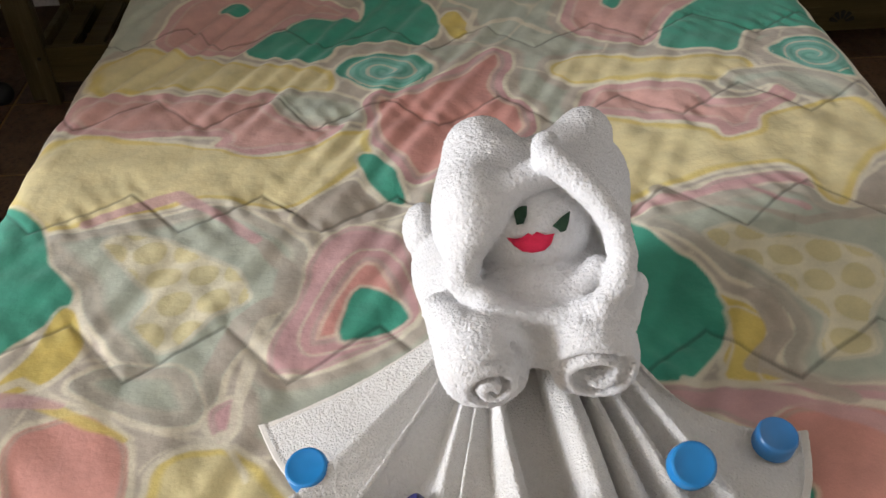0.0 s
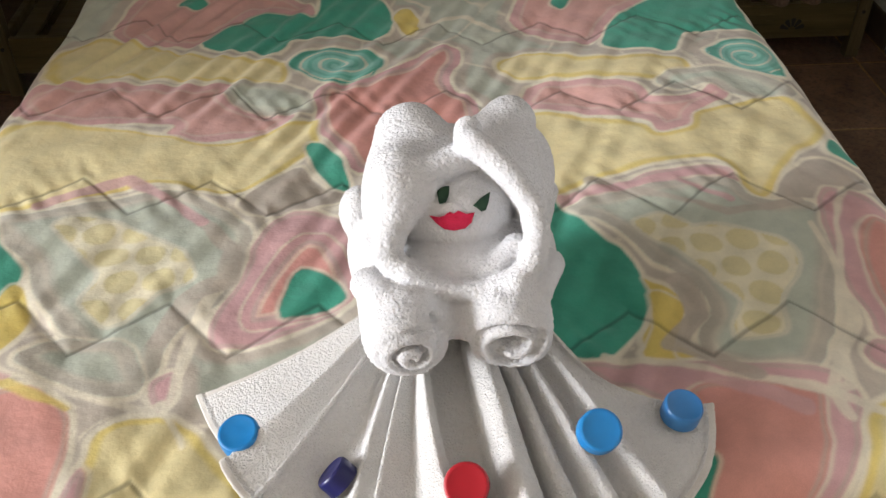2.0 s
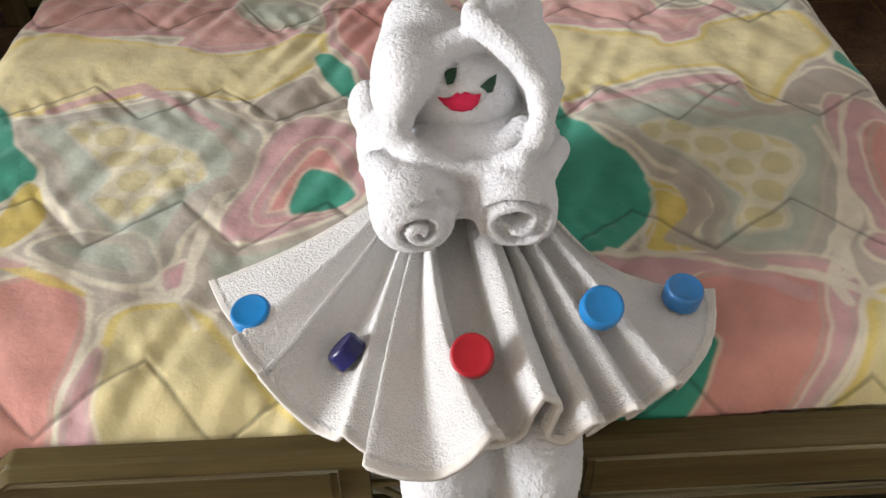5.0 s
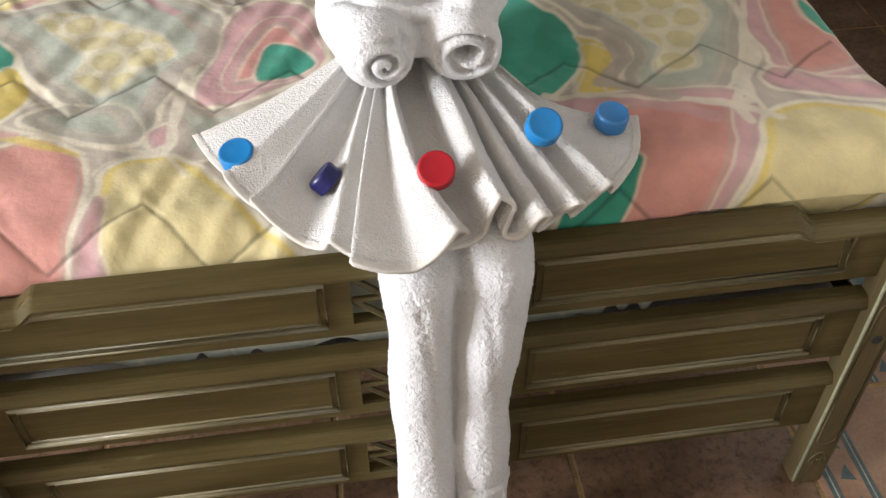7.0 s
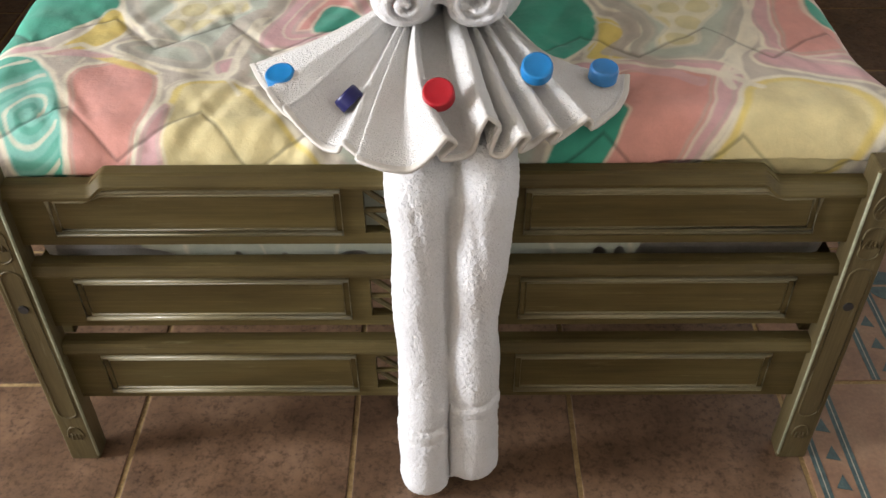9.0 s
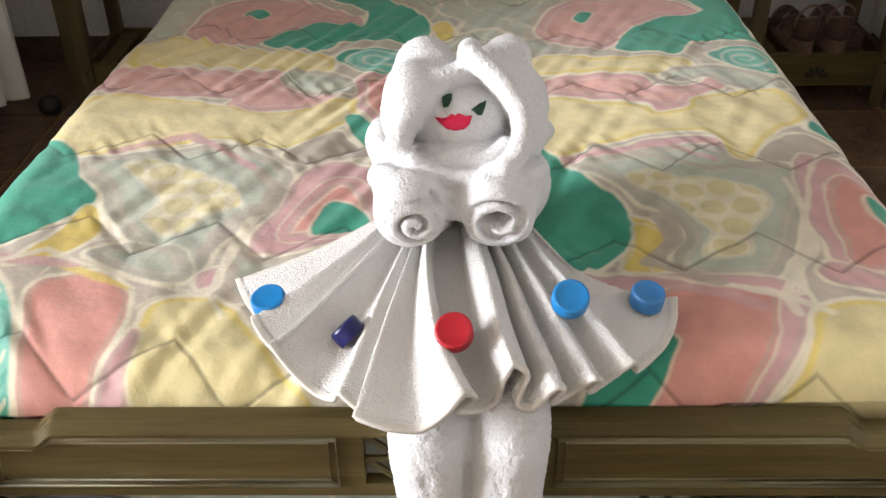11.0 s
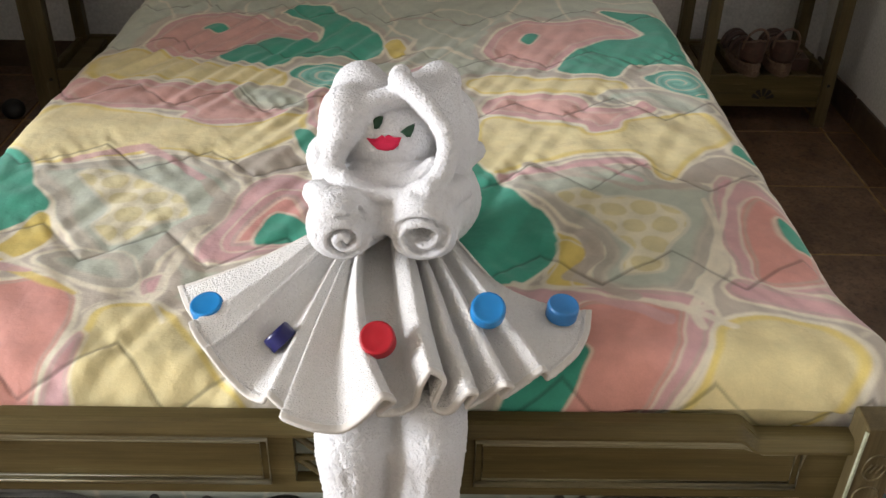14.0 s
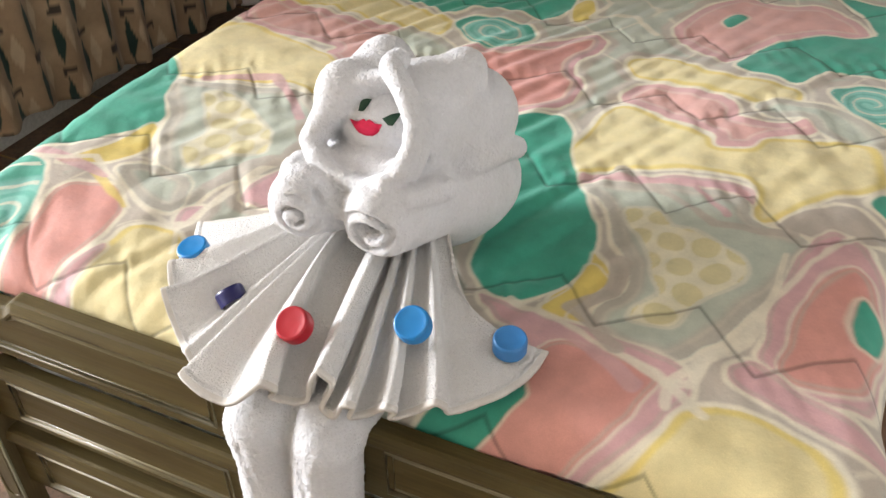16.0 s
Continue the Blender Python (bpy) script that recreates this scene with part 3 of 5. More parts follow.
patch(SAGE, (-0.67, 0.65), (-0.59, 0.65), (-0.48, 0.68), (-0.40, 0.70), (-0.31, 0.63), (-0.26, 0.57), (-0.28, 0.48), (-0.29, 0.42), (-0.35, 0.37), (-0.37, 0.25), (-0.49, 0.36), (-0.54, 0.44), (-0.59, 0.54))
patch(DOTS, (-0.57, 0.62), (-0.52, 0.64), (-0.44, 0.59), (-0.35, 0.52), (-0.34, 0.47), (-0.39, 0.45), (-0.42, 0.40), (-0.46, 0.39), (-0.49, 0.44), (-0.47, 0.49), (-0.51, 0.54))
patch(MAUVE, (-0.31, 0.36), (-0.28, 0.48), (-0.26, 0.57), (-0.22, 0.63), (-0.15, 0.61), (-0.12, 0.57), (-0.10, 0.41), (-0.22, 0.34), (-0.30, 0.33))
patch(SALM, (-0.27, 0.37), (-0.25, 0.48), (-0.20, 0.57), (-0.14, 0.55), (-0.10, 0.41), (-0.21, 0.37))
patch(TEAL, (-0.22, 0.38), (-0.20, 0.50), (-0.14, 0.46), (-0.12, 0.41), (-0.18, 0.39))
patch(TEAL, (-0.76, 0.29), (-0.78, 0.42), (-0.77, 0.57), (-0.72, 0.69), (-0.73, 0.78), (-0.66, 0.67), (-0.61, 0.56), (-0.57, 0.49), (-0.61, 0.44), (-0.70, 0.32))
patch(GOLD, (-0.61, 0.37), (-0.59, 0.49), (-0.56, 0.47), (-0.54, 0.39), (-0.57, 0.33), (-0.66, 0.29))
patch(SAGE, (-0.55, 0.33), (-0.51, 0.37), (-0.40, 0.36), (-0.37, 0.25), (-0.45, 0.26), (-0.52, 0.30))
patch(MAUVE, (-0.38, 0.27), (-0.34, 0.30), (-0.33, 0.25), (-0.35, 0.22))
patch(ROSE, (-0.60, 0.26), (-0.52, 0.285), (-0.45, 0.232), (-0.438, 0.19), (-0.447, 0.12), (-0.457, 0.04), (-0.465, -0.04), (-0.545, -0.04), (-0.565, 0.10))
patch(AQUA, (-0.74, 0.29), (-0.67, 0.30), (-0.62, 0.24), (-0.58, 0.14), (-0.56, 0.01), (-0.57, -0.03), (-0.62, -0.03))
patch(YEL_SHADED, (-0.45, -0.02), (-0.43, 0.12), (-0.41, 0.22), (-0.32, 0.22), (-0.21, 0.07), (-0.12, -0.02), (-0.21, -0.02))
patch(MAUVE, (-0.46, -0.01), (-0.43, 0.16), (-0.41, 0.14), (-0.41, -0.02))


STROKES = []


def stroke(colour, *line):
    STROKES.append((colour, line))


stroke(CREAM, (-0.57, 0.31), (-0.47, 0.27), (-0.37, 0.23), (-0.34, 0.24), (-0.33, 0.33), (-0.31, 0.46))
stroke(CREAM, (-0.35, 0.24), (-0.31, 0.17))
stroke(CREAM, (0.21, 0.28), (0.28, 0.26), (0.36, 0.22), (0.44, 0.19), (0.51, 0.15))
stroke(CREAM, (0.55, 0.50), (0.55, 0.39), (0.53, 0.29), (0.49, 0.24), (0.49, 0.19), (0.46, 0.18), (0.47, 0.14))
stroke(CREAM, (0.62, 0.59), (0.57, 0.44), (0.51, 0.28), (0.46, 0.18))
stroke(TAUPE, (-0.35, 0.60), (-0.29, 0.54), (-0.30, 0.47), (-0.35, 0.43), (-0.37, 0.35))
stroke(TAUPE, (0.33, 0.41), (0.34, 0.33), (0.30, 0.29), (0.38, 0.22))
stroke(TAUPE, (0.26, 0.66), (0.36, 0.60), (0.44, 0.54), (0.55, 0.56))
stroke(MAUVE, (0.21, 0.62), (0.30, 0.64), (0.39, 0.64), (0.45, 0.57))
stroke(MAUVE, (-0.60, 0.665), (-0.56, 0.69), (-0.48, 0.73), (-0.42, 0.68), (-0.35, 0.60))
stroke(MAUVE, (0.25, 0.25), (0.35, 0.21), (0.42, 0.16))
stroke(GOLD, (-0.57, 0.30), (-0.52, 0.27), (-0.46, 0.24))
stroke(CREAM, (-0.04, 1.45), (0.03, 1.36), (0.01, 1.27), (0.10, 1.31), (0.17, 1.23))
stroke(SAGE, (0.09, 1.49), (0.20, 1.40), (0.14, 1.29))
stroke(TAUPE, (-0.03, 1.51), (0.06, 1.53), (0.17, 1.47))
stroke(MAUVE, (-0.68, 0.32), (-0.62, 0.31), (-0.55, 0.30))
stroke(CREAM, (-0.68, 0.30), (-0.60, 0.34), (-0.51, 0.28), (-0.45, 0.24))


def outline_distance(px, py, pts):
    """Signed distance to a closed outline, negative inside."""
    best = np.full(px.shape, 1e9)
    inside = np.zeros(px.shape, bool)
    for (ax, ay), (bx, by) in zip(pts, pts[1:] + pts[:1]):
        dx, dy = bx - ax, by - ay
        t = np.clip(((px - ax) * dx + (py - ay) * dy) / (dx * dx + dy * dy + 1e-12), 0, 1)
        best = np.minimum(best, (px - ax - t * dx) ** 2 + (py - ay - t * dy) ** 2)
        if abs(dy) > 1e-9:
            inside ^= ((ay > py) != (by > py)) & (px < dx * (py - ay) / dy + ax)
    return np.where(inside, -1, 1) * np.sqrt(best)


def rounded(pts, times=2):
    """Corner cutting, so that the print's shapes are soft."""
    pts = list(pts)
    for _ in range(times):
        out = []
        for (ax, ay), (bx, by) in zip(pts, pts[1:] + pts[:1]):
            out += [(0.8 * ax + 0.2 * bx, 0.8 * ay + 0.2 * by), (0.2 * ax + 0.8 * bx, 0.2 * ay + 0.8 * by)]
        pts = out
    return pts


def blend(base, colour, k):
    return base + (np.array(colour) - base) * k[..., None]


def quilt_print(x, y):
    # the print runs on over the edges
    x = np.where(x > 0.60, 0.60 + (x - 0.60) * 0.62, np.where(x < -0.66, -0.66 + (x + 0.66) * 0.6, x))
    p = np.stack([x, y, 0 * x], -1)
    wx = x + 0.005 * wavy(p, 45, 1) + 0.002 * wavy(p, 150, 2)
    wy = y + 0.005 * wavy(p, 45, 3) + 0.002 * wavy(p, 150, 4)
    col = np.empty(x.shape + (3,))
    col[:] = CREAM
    drift = 0.5 + 0.5 * wavy(p, 14, 5)
    gap = np.full(x.shape, 0.05)
    for colour, pts in PATCHES:
        pts = list(pts)
        xs, ys = [q[0] for q in pts], [q[1] for q in pts]
        near = (wx > min(xs) - 0.05) & (wx < max(xs) + 0.05) & (wy > min(ys) - 0.05) & (wy < max(ys) + 0.05)
        if near.any():
            gap[near] = np.minimum(gap[near], outline_distance(wx[near], wy[near], rounded(pts)))
    # between the shapes: a cream rim, a taupe wash, then sage
    col = blend(col, TAUPE, np.clip((gap - 0.0055) / 0.005, 0, 1) * 0.9)
    col = blend(col, SAGE, np.clip((gap - 0.017 - 0.010 * drift) / 0.010, 0, 1) * 0.9)
    col = blend(col, CREAM, np.clip(1.2 - np.abs(wavy(p, 20, 6)) * 16, 0, 1) * 0.7 * (gap > 0.01))
    for colour, pts in PATCHES:
        pts = list(pts)
        xs, ys = [q[0] for q in pts], [q[1] for q in pts]
        near = (wx > min(xs) - 0.04) & (wx < max(xs) + 0.04) & (wy > min(ys) - 0.04) & (wy < max(ys) + 0.04)
        if not near.any():
            continue
        nx, ny = wx[near], wy[near]
        d = outline_distance(nx, ny, rounded(pts))
        c = col[near]
        pale = np.clip(1 - np.abs(d - 0.002) / 0.005, 0, 1)
        c = blend(c, CREAM, pale * 0.75)
        c = blend(c, colour, np.clip(0.5 - (d + 0.001) / 0.004, 0, 1))
        if colour is YEL or colour is YEL_SHADED:
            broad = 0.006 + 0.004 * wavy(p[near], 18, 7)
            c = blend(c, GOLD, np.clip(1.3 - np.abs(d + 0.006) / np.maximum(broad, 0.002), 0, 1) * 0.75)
        if colour is PINK:
            c = blend(c, MAUVE, np.clip((d + 0.030) / 0.008, 0, 1) * (d < -0.002) * 0.6)
            c = blend(c, CREAM, np.clip(1 - np.abs(d + 0.024) / 0.006, 0, 1) * 0.35)
        if colour is SALM and min(max(xs) - min(xs), max(ys) - min(ys)) > 0.11:
            c = blend(c, MAUVE, np.clip((d + 0.024) / 0.003, 0, 1) * (d < -0.001) * 0.9)
            c = blend(c, TAUPE, np.clip(1 - np.abs(d + 0.017) / 0.006, 0, 1) * 0.6)
            c = blend(c, CREAM, np.clip(1 - np.abs(d + 0.025) / 0.0055, 0, 1) * 0.65)
        elif colour is SALM or colour is MAUVE or colour is ROSE:
            c = blend(c, TAUPE, np.clip(1 - np.abs(d + 0.006) / 0.005, 0, 1) * 0.6)
        if colour is SAGE:
            c = blend(c, TAUPE, np.clip((d + 0.034 + 0.012 * wavy(p[near], 16, 9)) / 0.014, 0, 1) * (d < -0.002) * 0.75)
            c = blend(c, CREAM, np.clip(1 - np.abs(d + 0.020) / 0.006, 0, 1) * 0.25)
        if colour is DOTS:
            gx, gy = nx / 0.052, ny / 0.056
            gx = gx + 0.5 * (np.floor(gy) % 2)
            r = np.hypot(gx - np.floor(gx) - 0.5, gy - np.floor(gy) - 0.5)
            c = blend(c, lin(216, 206, 158), np.clip((0.44 - r) / 0.05, 0, 1) * (d < -0.002))
        if colour is AQUA:
            ux, uy = sum(xs) / len(xs), sum(ys) / len(ys)
            r = np.hypot((nx - ux) / (max(xs) - min(xs)), (ny - uy) / (max(ys) - min(ys)))
            a = np.arctan2(ny - uy, nx - ux) / math.tau
            ring = np.abs(((r * 5.5 - a) % 1.0) - 0.5)
            c = blend(c, TEAL, np.clip((r - 0.36) / 0.05, 0, 1) * (d < -0.003) * 0.85)
            c = blend(c, CREAM, np.clip((0.11 - ring) / 0.05, 0, 1) * (d < -0.006) * (r > 0.07) * 0.75)
            c = blend(c, TEAL, np.clip((ring - 0.33) / 0.08, 0, 1) * (d < -0.004) * 0.55)
        col[near] = c
    for colour, pts in STROKES:
        best = np.full(wx.shape, 1e9)
        for (ax, ay), (bx, by) in zip(pts, pts[1:]):
            dx, dy = bx - ax, by - ay
            t = np.clip(((wx - ax) * dx + (wy - ay) * dy) / (dx * dx + dy * dy + 1e-9), 0, 1)
            best = np.minimum(best, np.hypot(wx - ax - t * dx, wy - ay - t * dy))
        wide = (0.008 if colour is CREAM else 0.013) * (1 + 0.5 * wavy(p, 25, 8))
        col = blend(col, colour, np.clip((wide - best) / 0.004, 0, 1) * 0.85)
    return col


def seam_distance(x, y):
    """Distance to the zigzag quilting, rows 0.30 m apart."""
    best = np.full(x.shape, 1e9)
    lean = y + 0.095 * (x + 0.45)
    for row in np.arange(-0.55, 2.6, 0.30):
        u = ((x + 0.566 + 0.012 * np.sin(7 * row)) / 0.207) % 1.0
        tri = np.where(u < 0.43, 1 - 2 * u / 0.43, 2 * (u - 0.43) / 0.57 - 1)
        best = np.minimum(best, np.abs(lean - row - 0.033 - 0.050 * tri) * 0.72)
    return best


def build_quilt():
    step = 0.0028
    left, right, r = -0.755, 0.712, 0.065
    arc = r * math.pi / 2
    s = np.arange(left + r - arc - 0.27, right - r + arc + 0.27, step)
    front, back = 0.038, 1.93
    t = np.arange(front + 0.07 - 0.07 * math.pi / 2 - 0.168, back, step)
    S, T = np.meshgrid(s, t, indexing="ij")

    def bend(u, edge, rad, sign):
        """How far past the flat top: inward shift of the place and drop."""
        over = np.maximum(0, sign * (u - (edge - sign * rad)))
        ang = np.minimum(over / rad, math.pi / 2)
        place = edge - sign * rad + sign * rad * np.sin(ang)
        drop = rad * (1 - np.cos(ang)) + np.maximum(0, over - rad * math.pi / 2)
        return np.where(over > 0, place, u), drop

    X, d1 = bend(S, right, r, 1)
    X, d2 = np.where(d1 > 0, X, bend(S, left, r, -1)[0]), bend(S, left, r, -1)[1]
    Y, d3 = bend(T, front, 0.07, -1)
    # the front hem hangs lowest in the middle, in small ruffles
    short = np.clip((np.abs(S + 0.04) - 0.36) / 0.10, 0, 1)
    d3 = np.where(d3 > 0.07, 0.07 + (d3 - 0.07) * (1 - 0.30 * short + 0.07 * np.sin(S * 95 + 4 * np.sin(S * 21)) + 0.03 * np.sin(S * 61)), d3)
    k = np.clip((X - 0.15) / 0.3, 0, 1)
    z = 0.700 + 0.026 * k * k * (3 - 2 * k) - 0.012 * np.clip((T - 0.9) / 0.8, 0, 1)
    p = np.stack([S, T, 0 * S], -1)
    d = seam_distance(S + 0.006 * wavy(p, 30, 11), T + 0.006 * wavy(p, 30, 12))
    puff = 0.0018 * (1 - np.exp(-d / 0.004)) + 0.0042 * (1 - np.exp(-d / 0.045))
    ripple = 0.0022 * wavy(np.stack([S * 1.3, T * 0.8, 0 * S], -1), 60, 13) * np.exp(-d / 0.05) + 0.0016 * wavy(p, 60, 14) + 0.004 * wavy(p, 16, 15)
    crease = wavy(p, 9, 17)
    slant = np.stack([S * 0.86 + T * 0.5, (T * 0.86 - S * 0.5) * 0.14, 0 * S], -1)
    cross = np.stack([T - S * 0.3, (S + T * 0.3) * 0.14, 0 * S], -1)
    ripple = ripple + 0.0024 * np.clip(crease + 0.3, 0, 1) * wavy(slant, 120, 18) + 0.0022 * np.clip(0.3 - crease, 0, 1) * wavy(cross, 110, 19)
    # long slack creases, strongest towards the window side of the bed
    slack = np.stack([S * 0.92 - T * 0.40, (T * 0.92 + S * 0.40) * 0.10, 0 * S], -1)
    loose = np.clip(0.55 - S * 0.8, 0.15, 1) * np.clip(wavy(p, 8, 26) + 0.55, 0, 1)
    ripple = ripple + 0.0080 * loose * wavy(slack, 150, 27)
    # puckers that run square to the stitching
    pucker = wavy(np.stack([S + 0.55 * T, T * 0.30, 0 * S], -1), 150, 20) * (0.45 + 0.55 * np.clip(wavy(p, 11, 24) + 0.4, 0, 1))
    ripple = ripple + 0.0027 * pucker * np.exp(-d / 0.030) * np.clip(d / 0.004, 0, 1)
    gather = 0.003 * np.sin(S * 55 + 3.5 * wavy(p, 12, 16)) * np.clip((0.14 - T) / 0.14, 0, 1)
    lift = puff + ripple
    total = np.minimum(d1 + d2 + d3, 0.30)
    Z = z - total + lift * (total < 0.06) + gather * 0.5
    X = X - 0.030 * np.clip((-S - 0.45) / 0.28, 0, 1) * np.exp(-((T - 0.60) / 0.42) ** 2) + 0.035 * np.clip((S - 0.5) / 0.2, 0, 1) * np.exp(-((T - 0.12) / 0.10) ** 2)
    # the hanging sides billow a little, instead of rising
    side = np.clip((d1 + d2) / r, 0, 1)
    X = X + np.sign(S) * side * (puff + 0.010 * np.sin(T * 17 + np.sign(S)) * np.clip((d1 + d2) / 0.2, 0, 1))
    Y = Y - np.clip(d3 / 0.05, 0, 1) * 0.4 * (gather + puff * 0.3)
    Y = np.maximum(Y, 0.052 - 0.02 * (d3 < 0.06))
    n, m = S.shape
    verts = np.stack([X, Y, Z], -1).reshape(-1, 3)
    i = np.arange(n * m).reshape(n, m)
    quads = np.stack([i[:-1, :-1], i[1:, :-1], i[1:, 1:], i[:-1, 1:]], -1).reshape(-1, 4)
    me = bpy.data.meshes.new("quilt")
    me.from_pydata(verts.tolist(), [], quads.tolist())
    col = np.ones((n * m, 4))
    col[:, :3] = quilt_print(S, T).reshape(-1, 3)
    # The print is darker in a narrow line along the quilting.
    seam_dark = np.clip(1.5 - d.ravel() / 0.0026, 0, 1)[:, None] * 0.45
    col[:, :3] *= 1 - seam_dark
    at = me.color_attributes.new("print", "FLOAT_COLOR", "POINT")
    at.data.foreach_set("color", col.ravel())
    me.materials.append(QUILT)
    smooth_by(me)
    return new("quilt", me)


tagged(build_quilt(), "pastel pink, yellow and teal printed quilt spread over the bed", "quilt")


# ---- towel doll ----
def cone(p, a, b, ra, rb, flat=(1, 1, 1)):
    """Signed distance to a round rod between a and b that changes in radius."""
    a, b, fl = np.array(a, float), np.array(b, float), np.array(flat, float)
    q, e = (p - a) / fl, (b - a) / fl
    t = np.clip((q @ e) / (e @ e), 0, 1)
    return np.linalg.norm(q - t[..., None] * e, axis=-1) - (ra + (rb - ra) * t)


def egg(p, c, r):
    r = np.array(r, float)
    q = (p - np.array(c)) / r
    k = np.linalg.norm(q, axis=-1)
    return (k - 1) * r.min() * 0.9


def join(a, b, k):
    h = np.clip(0.5 + 0.5 * (b - a) / k, 0, 1)
    return b + (a - b) * h - k * h * (1 - h)


def carve(a, b, k):
    return -join(-a, b, k)


def chain(p, pts, r):
    d = None
    for a, b in zip(pts, pts[1:]):
        e = cone(p, a, b, r, r)
        d = e if d is None else np.minimum(d, e)
    return d


# the hood's opening: its middle, its normal and its upward direction
OPEN = np.array((0.016, 0.250, 0.975))
UPW = np.array((0.0, 0.66, 0.75))
OUT = np.array((0.0, -0.75, 0.66))


def on_face(a, b, depth):
    return OPEN + np.array((1.0, 0, 0)) * a + UPW * b + OUT * depth


def opening_curve():
    """Lopsided teardrop rim: pointed above, broad below."""
    return [(0.012, 0.054), (0.032, 0.047), (0.054, 0.026), (0.072, 0.000), (0.081, -0.030), (0.077, -0.058), (0.058, -0.080), (0.028, -0.091),
            (0.000, -0.090), (-0.030, -0.083), (-0.055, -0.070), (-0.071, -0.048), (-0.064, -0.022), (-0.050, 0.000), (-0.034, 0.021), (-0.014, 0.042)]


def doll_field(p):
    # two rolled arms that thicken into the body
    left = cone(p, (-0.044, 0.165, 0.880), (-0.036, 0.400, 0.795), 0.047, 0.078)
    right = cone(p, (0.066, 0.170, 0.876), (0.072, 0.400, 0.795), 0.049, 0.070)
    body = join(left, right, 0.012)
    body = join(body, egg(p, (0.024, 0.385, 0.795), (0.122, 0.110, 0.100)), 0.02)
    # one arm's inner roll pokes out
    body = join(body, cone(p, (-0.036, 0.150, 0.876), (-0.038, 0.3, 0.87), 0.035, 0.034), 0.004)
    # rolled ends: blunt faces with a spiral slit, one with a hollow core
    for cx, cz, r0, face in ((-0.037, 0.876, 0.034, 0.122), (0.066, 0.876, 0.043, 0.132)):
        rx, rz = p[..., 0] - cx, p[..., 2] - cz
        rr, an = np.hypot(rx, rz * 1.08) + 0.0050 * wavy(p, 60, 25), np.arctan2(rz, rx) / math.tau
        blunt = -join(-body, -(face + 3.0 * rr * rr - p[..., 1]), 0.010)
        body = np.where((rr < 0.060) & (p[..., 1] < 0.2), blunt, body)
        slit = np.abs(((rr / 0.0190 - an) % 1.0) - 0.5) * 0.0190 - 0.0030
        slit = np.maximum(np.maximum(slit, rr - r0), p[..., 1] - (face + 0.015))
        body = carve(body, slit, 0.007)
    body = carve(body, cone(p, (0.060, 0.11, 0.876), (0.064, 0.166, 0.878), 0.018, 0.010, (1.4, 1, 0.85)), 0.007)
    # the sleeve stands open round the inner roll of the one arm
    sleeve = [(-0.037 + 0.040 * math.cos(a), 0.136 + 0.020 * math.sin(a), 0.874 + 0.036 * math.sin(a)) for a in np.linspace(0.5, 2.9, 8)]
    body = carve(body, chain(p, sleeve, 0.0055), 0.006)
    # dark gap where the two arms part
    body = carve(body, cone(p, (0.013, 0.09, 0.850), (0.016, 0.30, 0.815), 0.0150, 0.008, (1, 1, 3.0)), 0.006)
    # shawl folded over the shoulders, meeting in a V
    shawl = chain(p, [(-0.086, 0.228, 0.892), (-0.066, 0.180, 0.912), (-0.030, 0.172, 0.908), (0.012, 0.180, 0.872), (0.052, 0.168, 0.906), (0.096, 0.182, 0.910), (0.120, 0.250, 0.890)], 0.0185)
    body = join(body, shawl, 0.007)
    body = carve(body, cone(p, (0.013, 0.09, 0.836), (0.015, 0.230, 0.826), 0.0125, 0.009, (1, 1, 2.6)), 0.005)
    body = join(body, egg(p, (0.018, 0.270, 0.892), (0.095, 0.085, 0.045)), 0.012)
    # knotted ends at the sides
    body = join(body, egg(p, (-0.100, 0.424, 0.850), (0.024, 0.030, 0.036)), 0.006)
    body = join(body, cone(p, (-0.100, 0.424, 0.846), (-0.088, 0.428, 0.800), 0.017, 0.014), 0.006)
    body = join(body, cone(p, (0.098, 0.360, 0.884), (0.146, 0.446, 0.850), 0.046, 0.016), 0.010)
    body = join(body, egg(p, (0.094, 0.430, 0.780), (0.062, 0.090, 0.055)), 0.02)
    body = carve(body, chain(p, [(0.108, 0.262, 0.880), (0.150, 0.330, 0.856), (0.172, 0.440, 0.822)], 0.0060), 0.010)
    body = carve(body, chain(p, [(0.150, 0.330, 0.905), (0.172, 0.420, 0.876)], 0.004), 0.008)
    # hood: two tall lobes with a crease between
    lobe_l = join(cone(p, (-0.024, 0.300, 0.945), (-0.033, 0.380, 0.984), 0.056, 0.039), egg(p, (-0.016, 0.33, 0.94), (0.064, 0.090, 0.082)), 0.02)
    lobe_r = join(cone(p, (0.062, 0.300, 0.945), (0.086, 0.392, 0.992), 0.050, 0.031), egg(p, (0.052, 0.33, 0.94), (0.062, 0.095, 0.082)), 0.02)
    lobe_r = join(lobe_r, egg(p, (0.088, 0.415, 0.897), (0.060, 0.095, 0.072)), 0.025)
    hood = join(lobe_l, lobe_r, 0.010)
    hood = carve(hood, cone(p, (0.022, 0.325, 1.062), (0.026, 0.46, 1.015), 0.020, 0.030), 0.016)
    q = p - OPEN
    u, w, n = q[..., 0], q @ UPW, q @ OUT
    rim = opening_curve()
    # clip the hood's front to the opening's plane, hollow it out
    hood = np.where(w < 0.078, -join(-hood, -(n - 0.006), 0.012), hood)
    hole = outline_distance(u, w, [(a, b) for a, b in rim])
    hole = np.maximum(hole + 0.004, -(n + 0.050))
    hood = carve(hood, hole, 0.010)
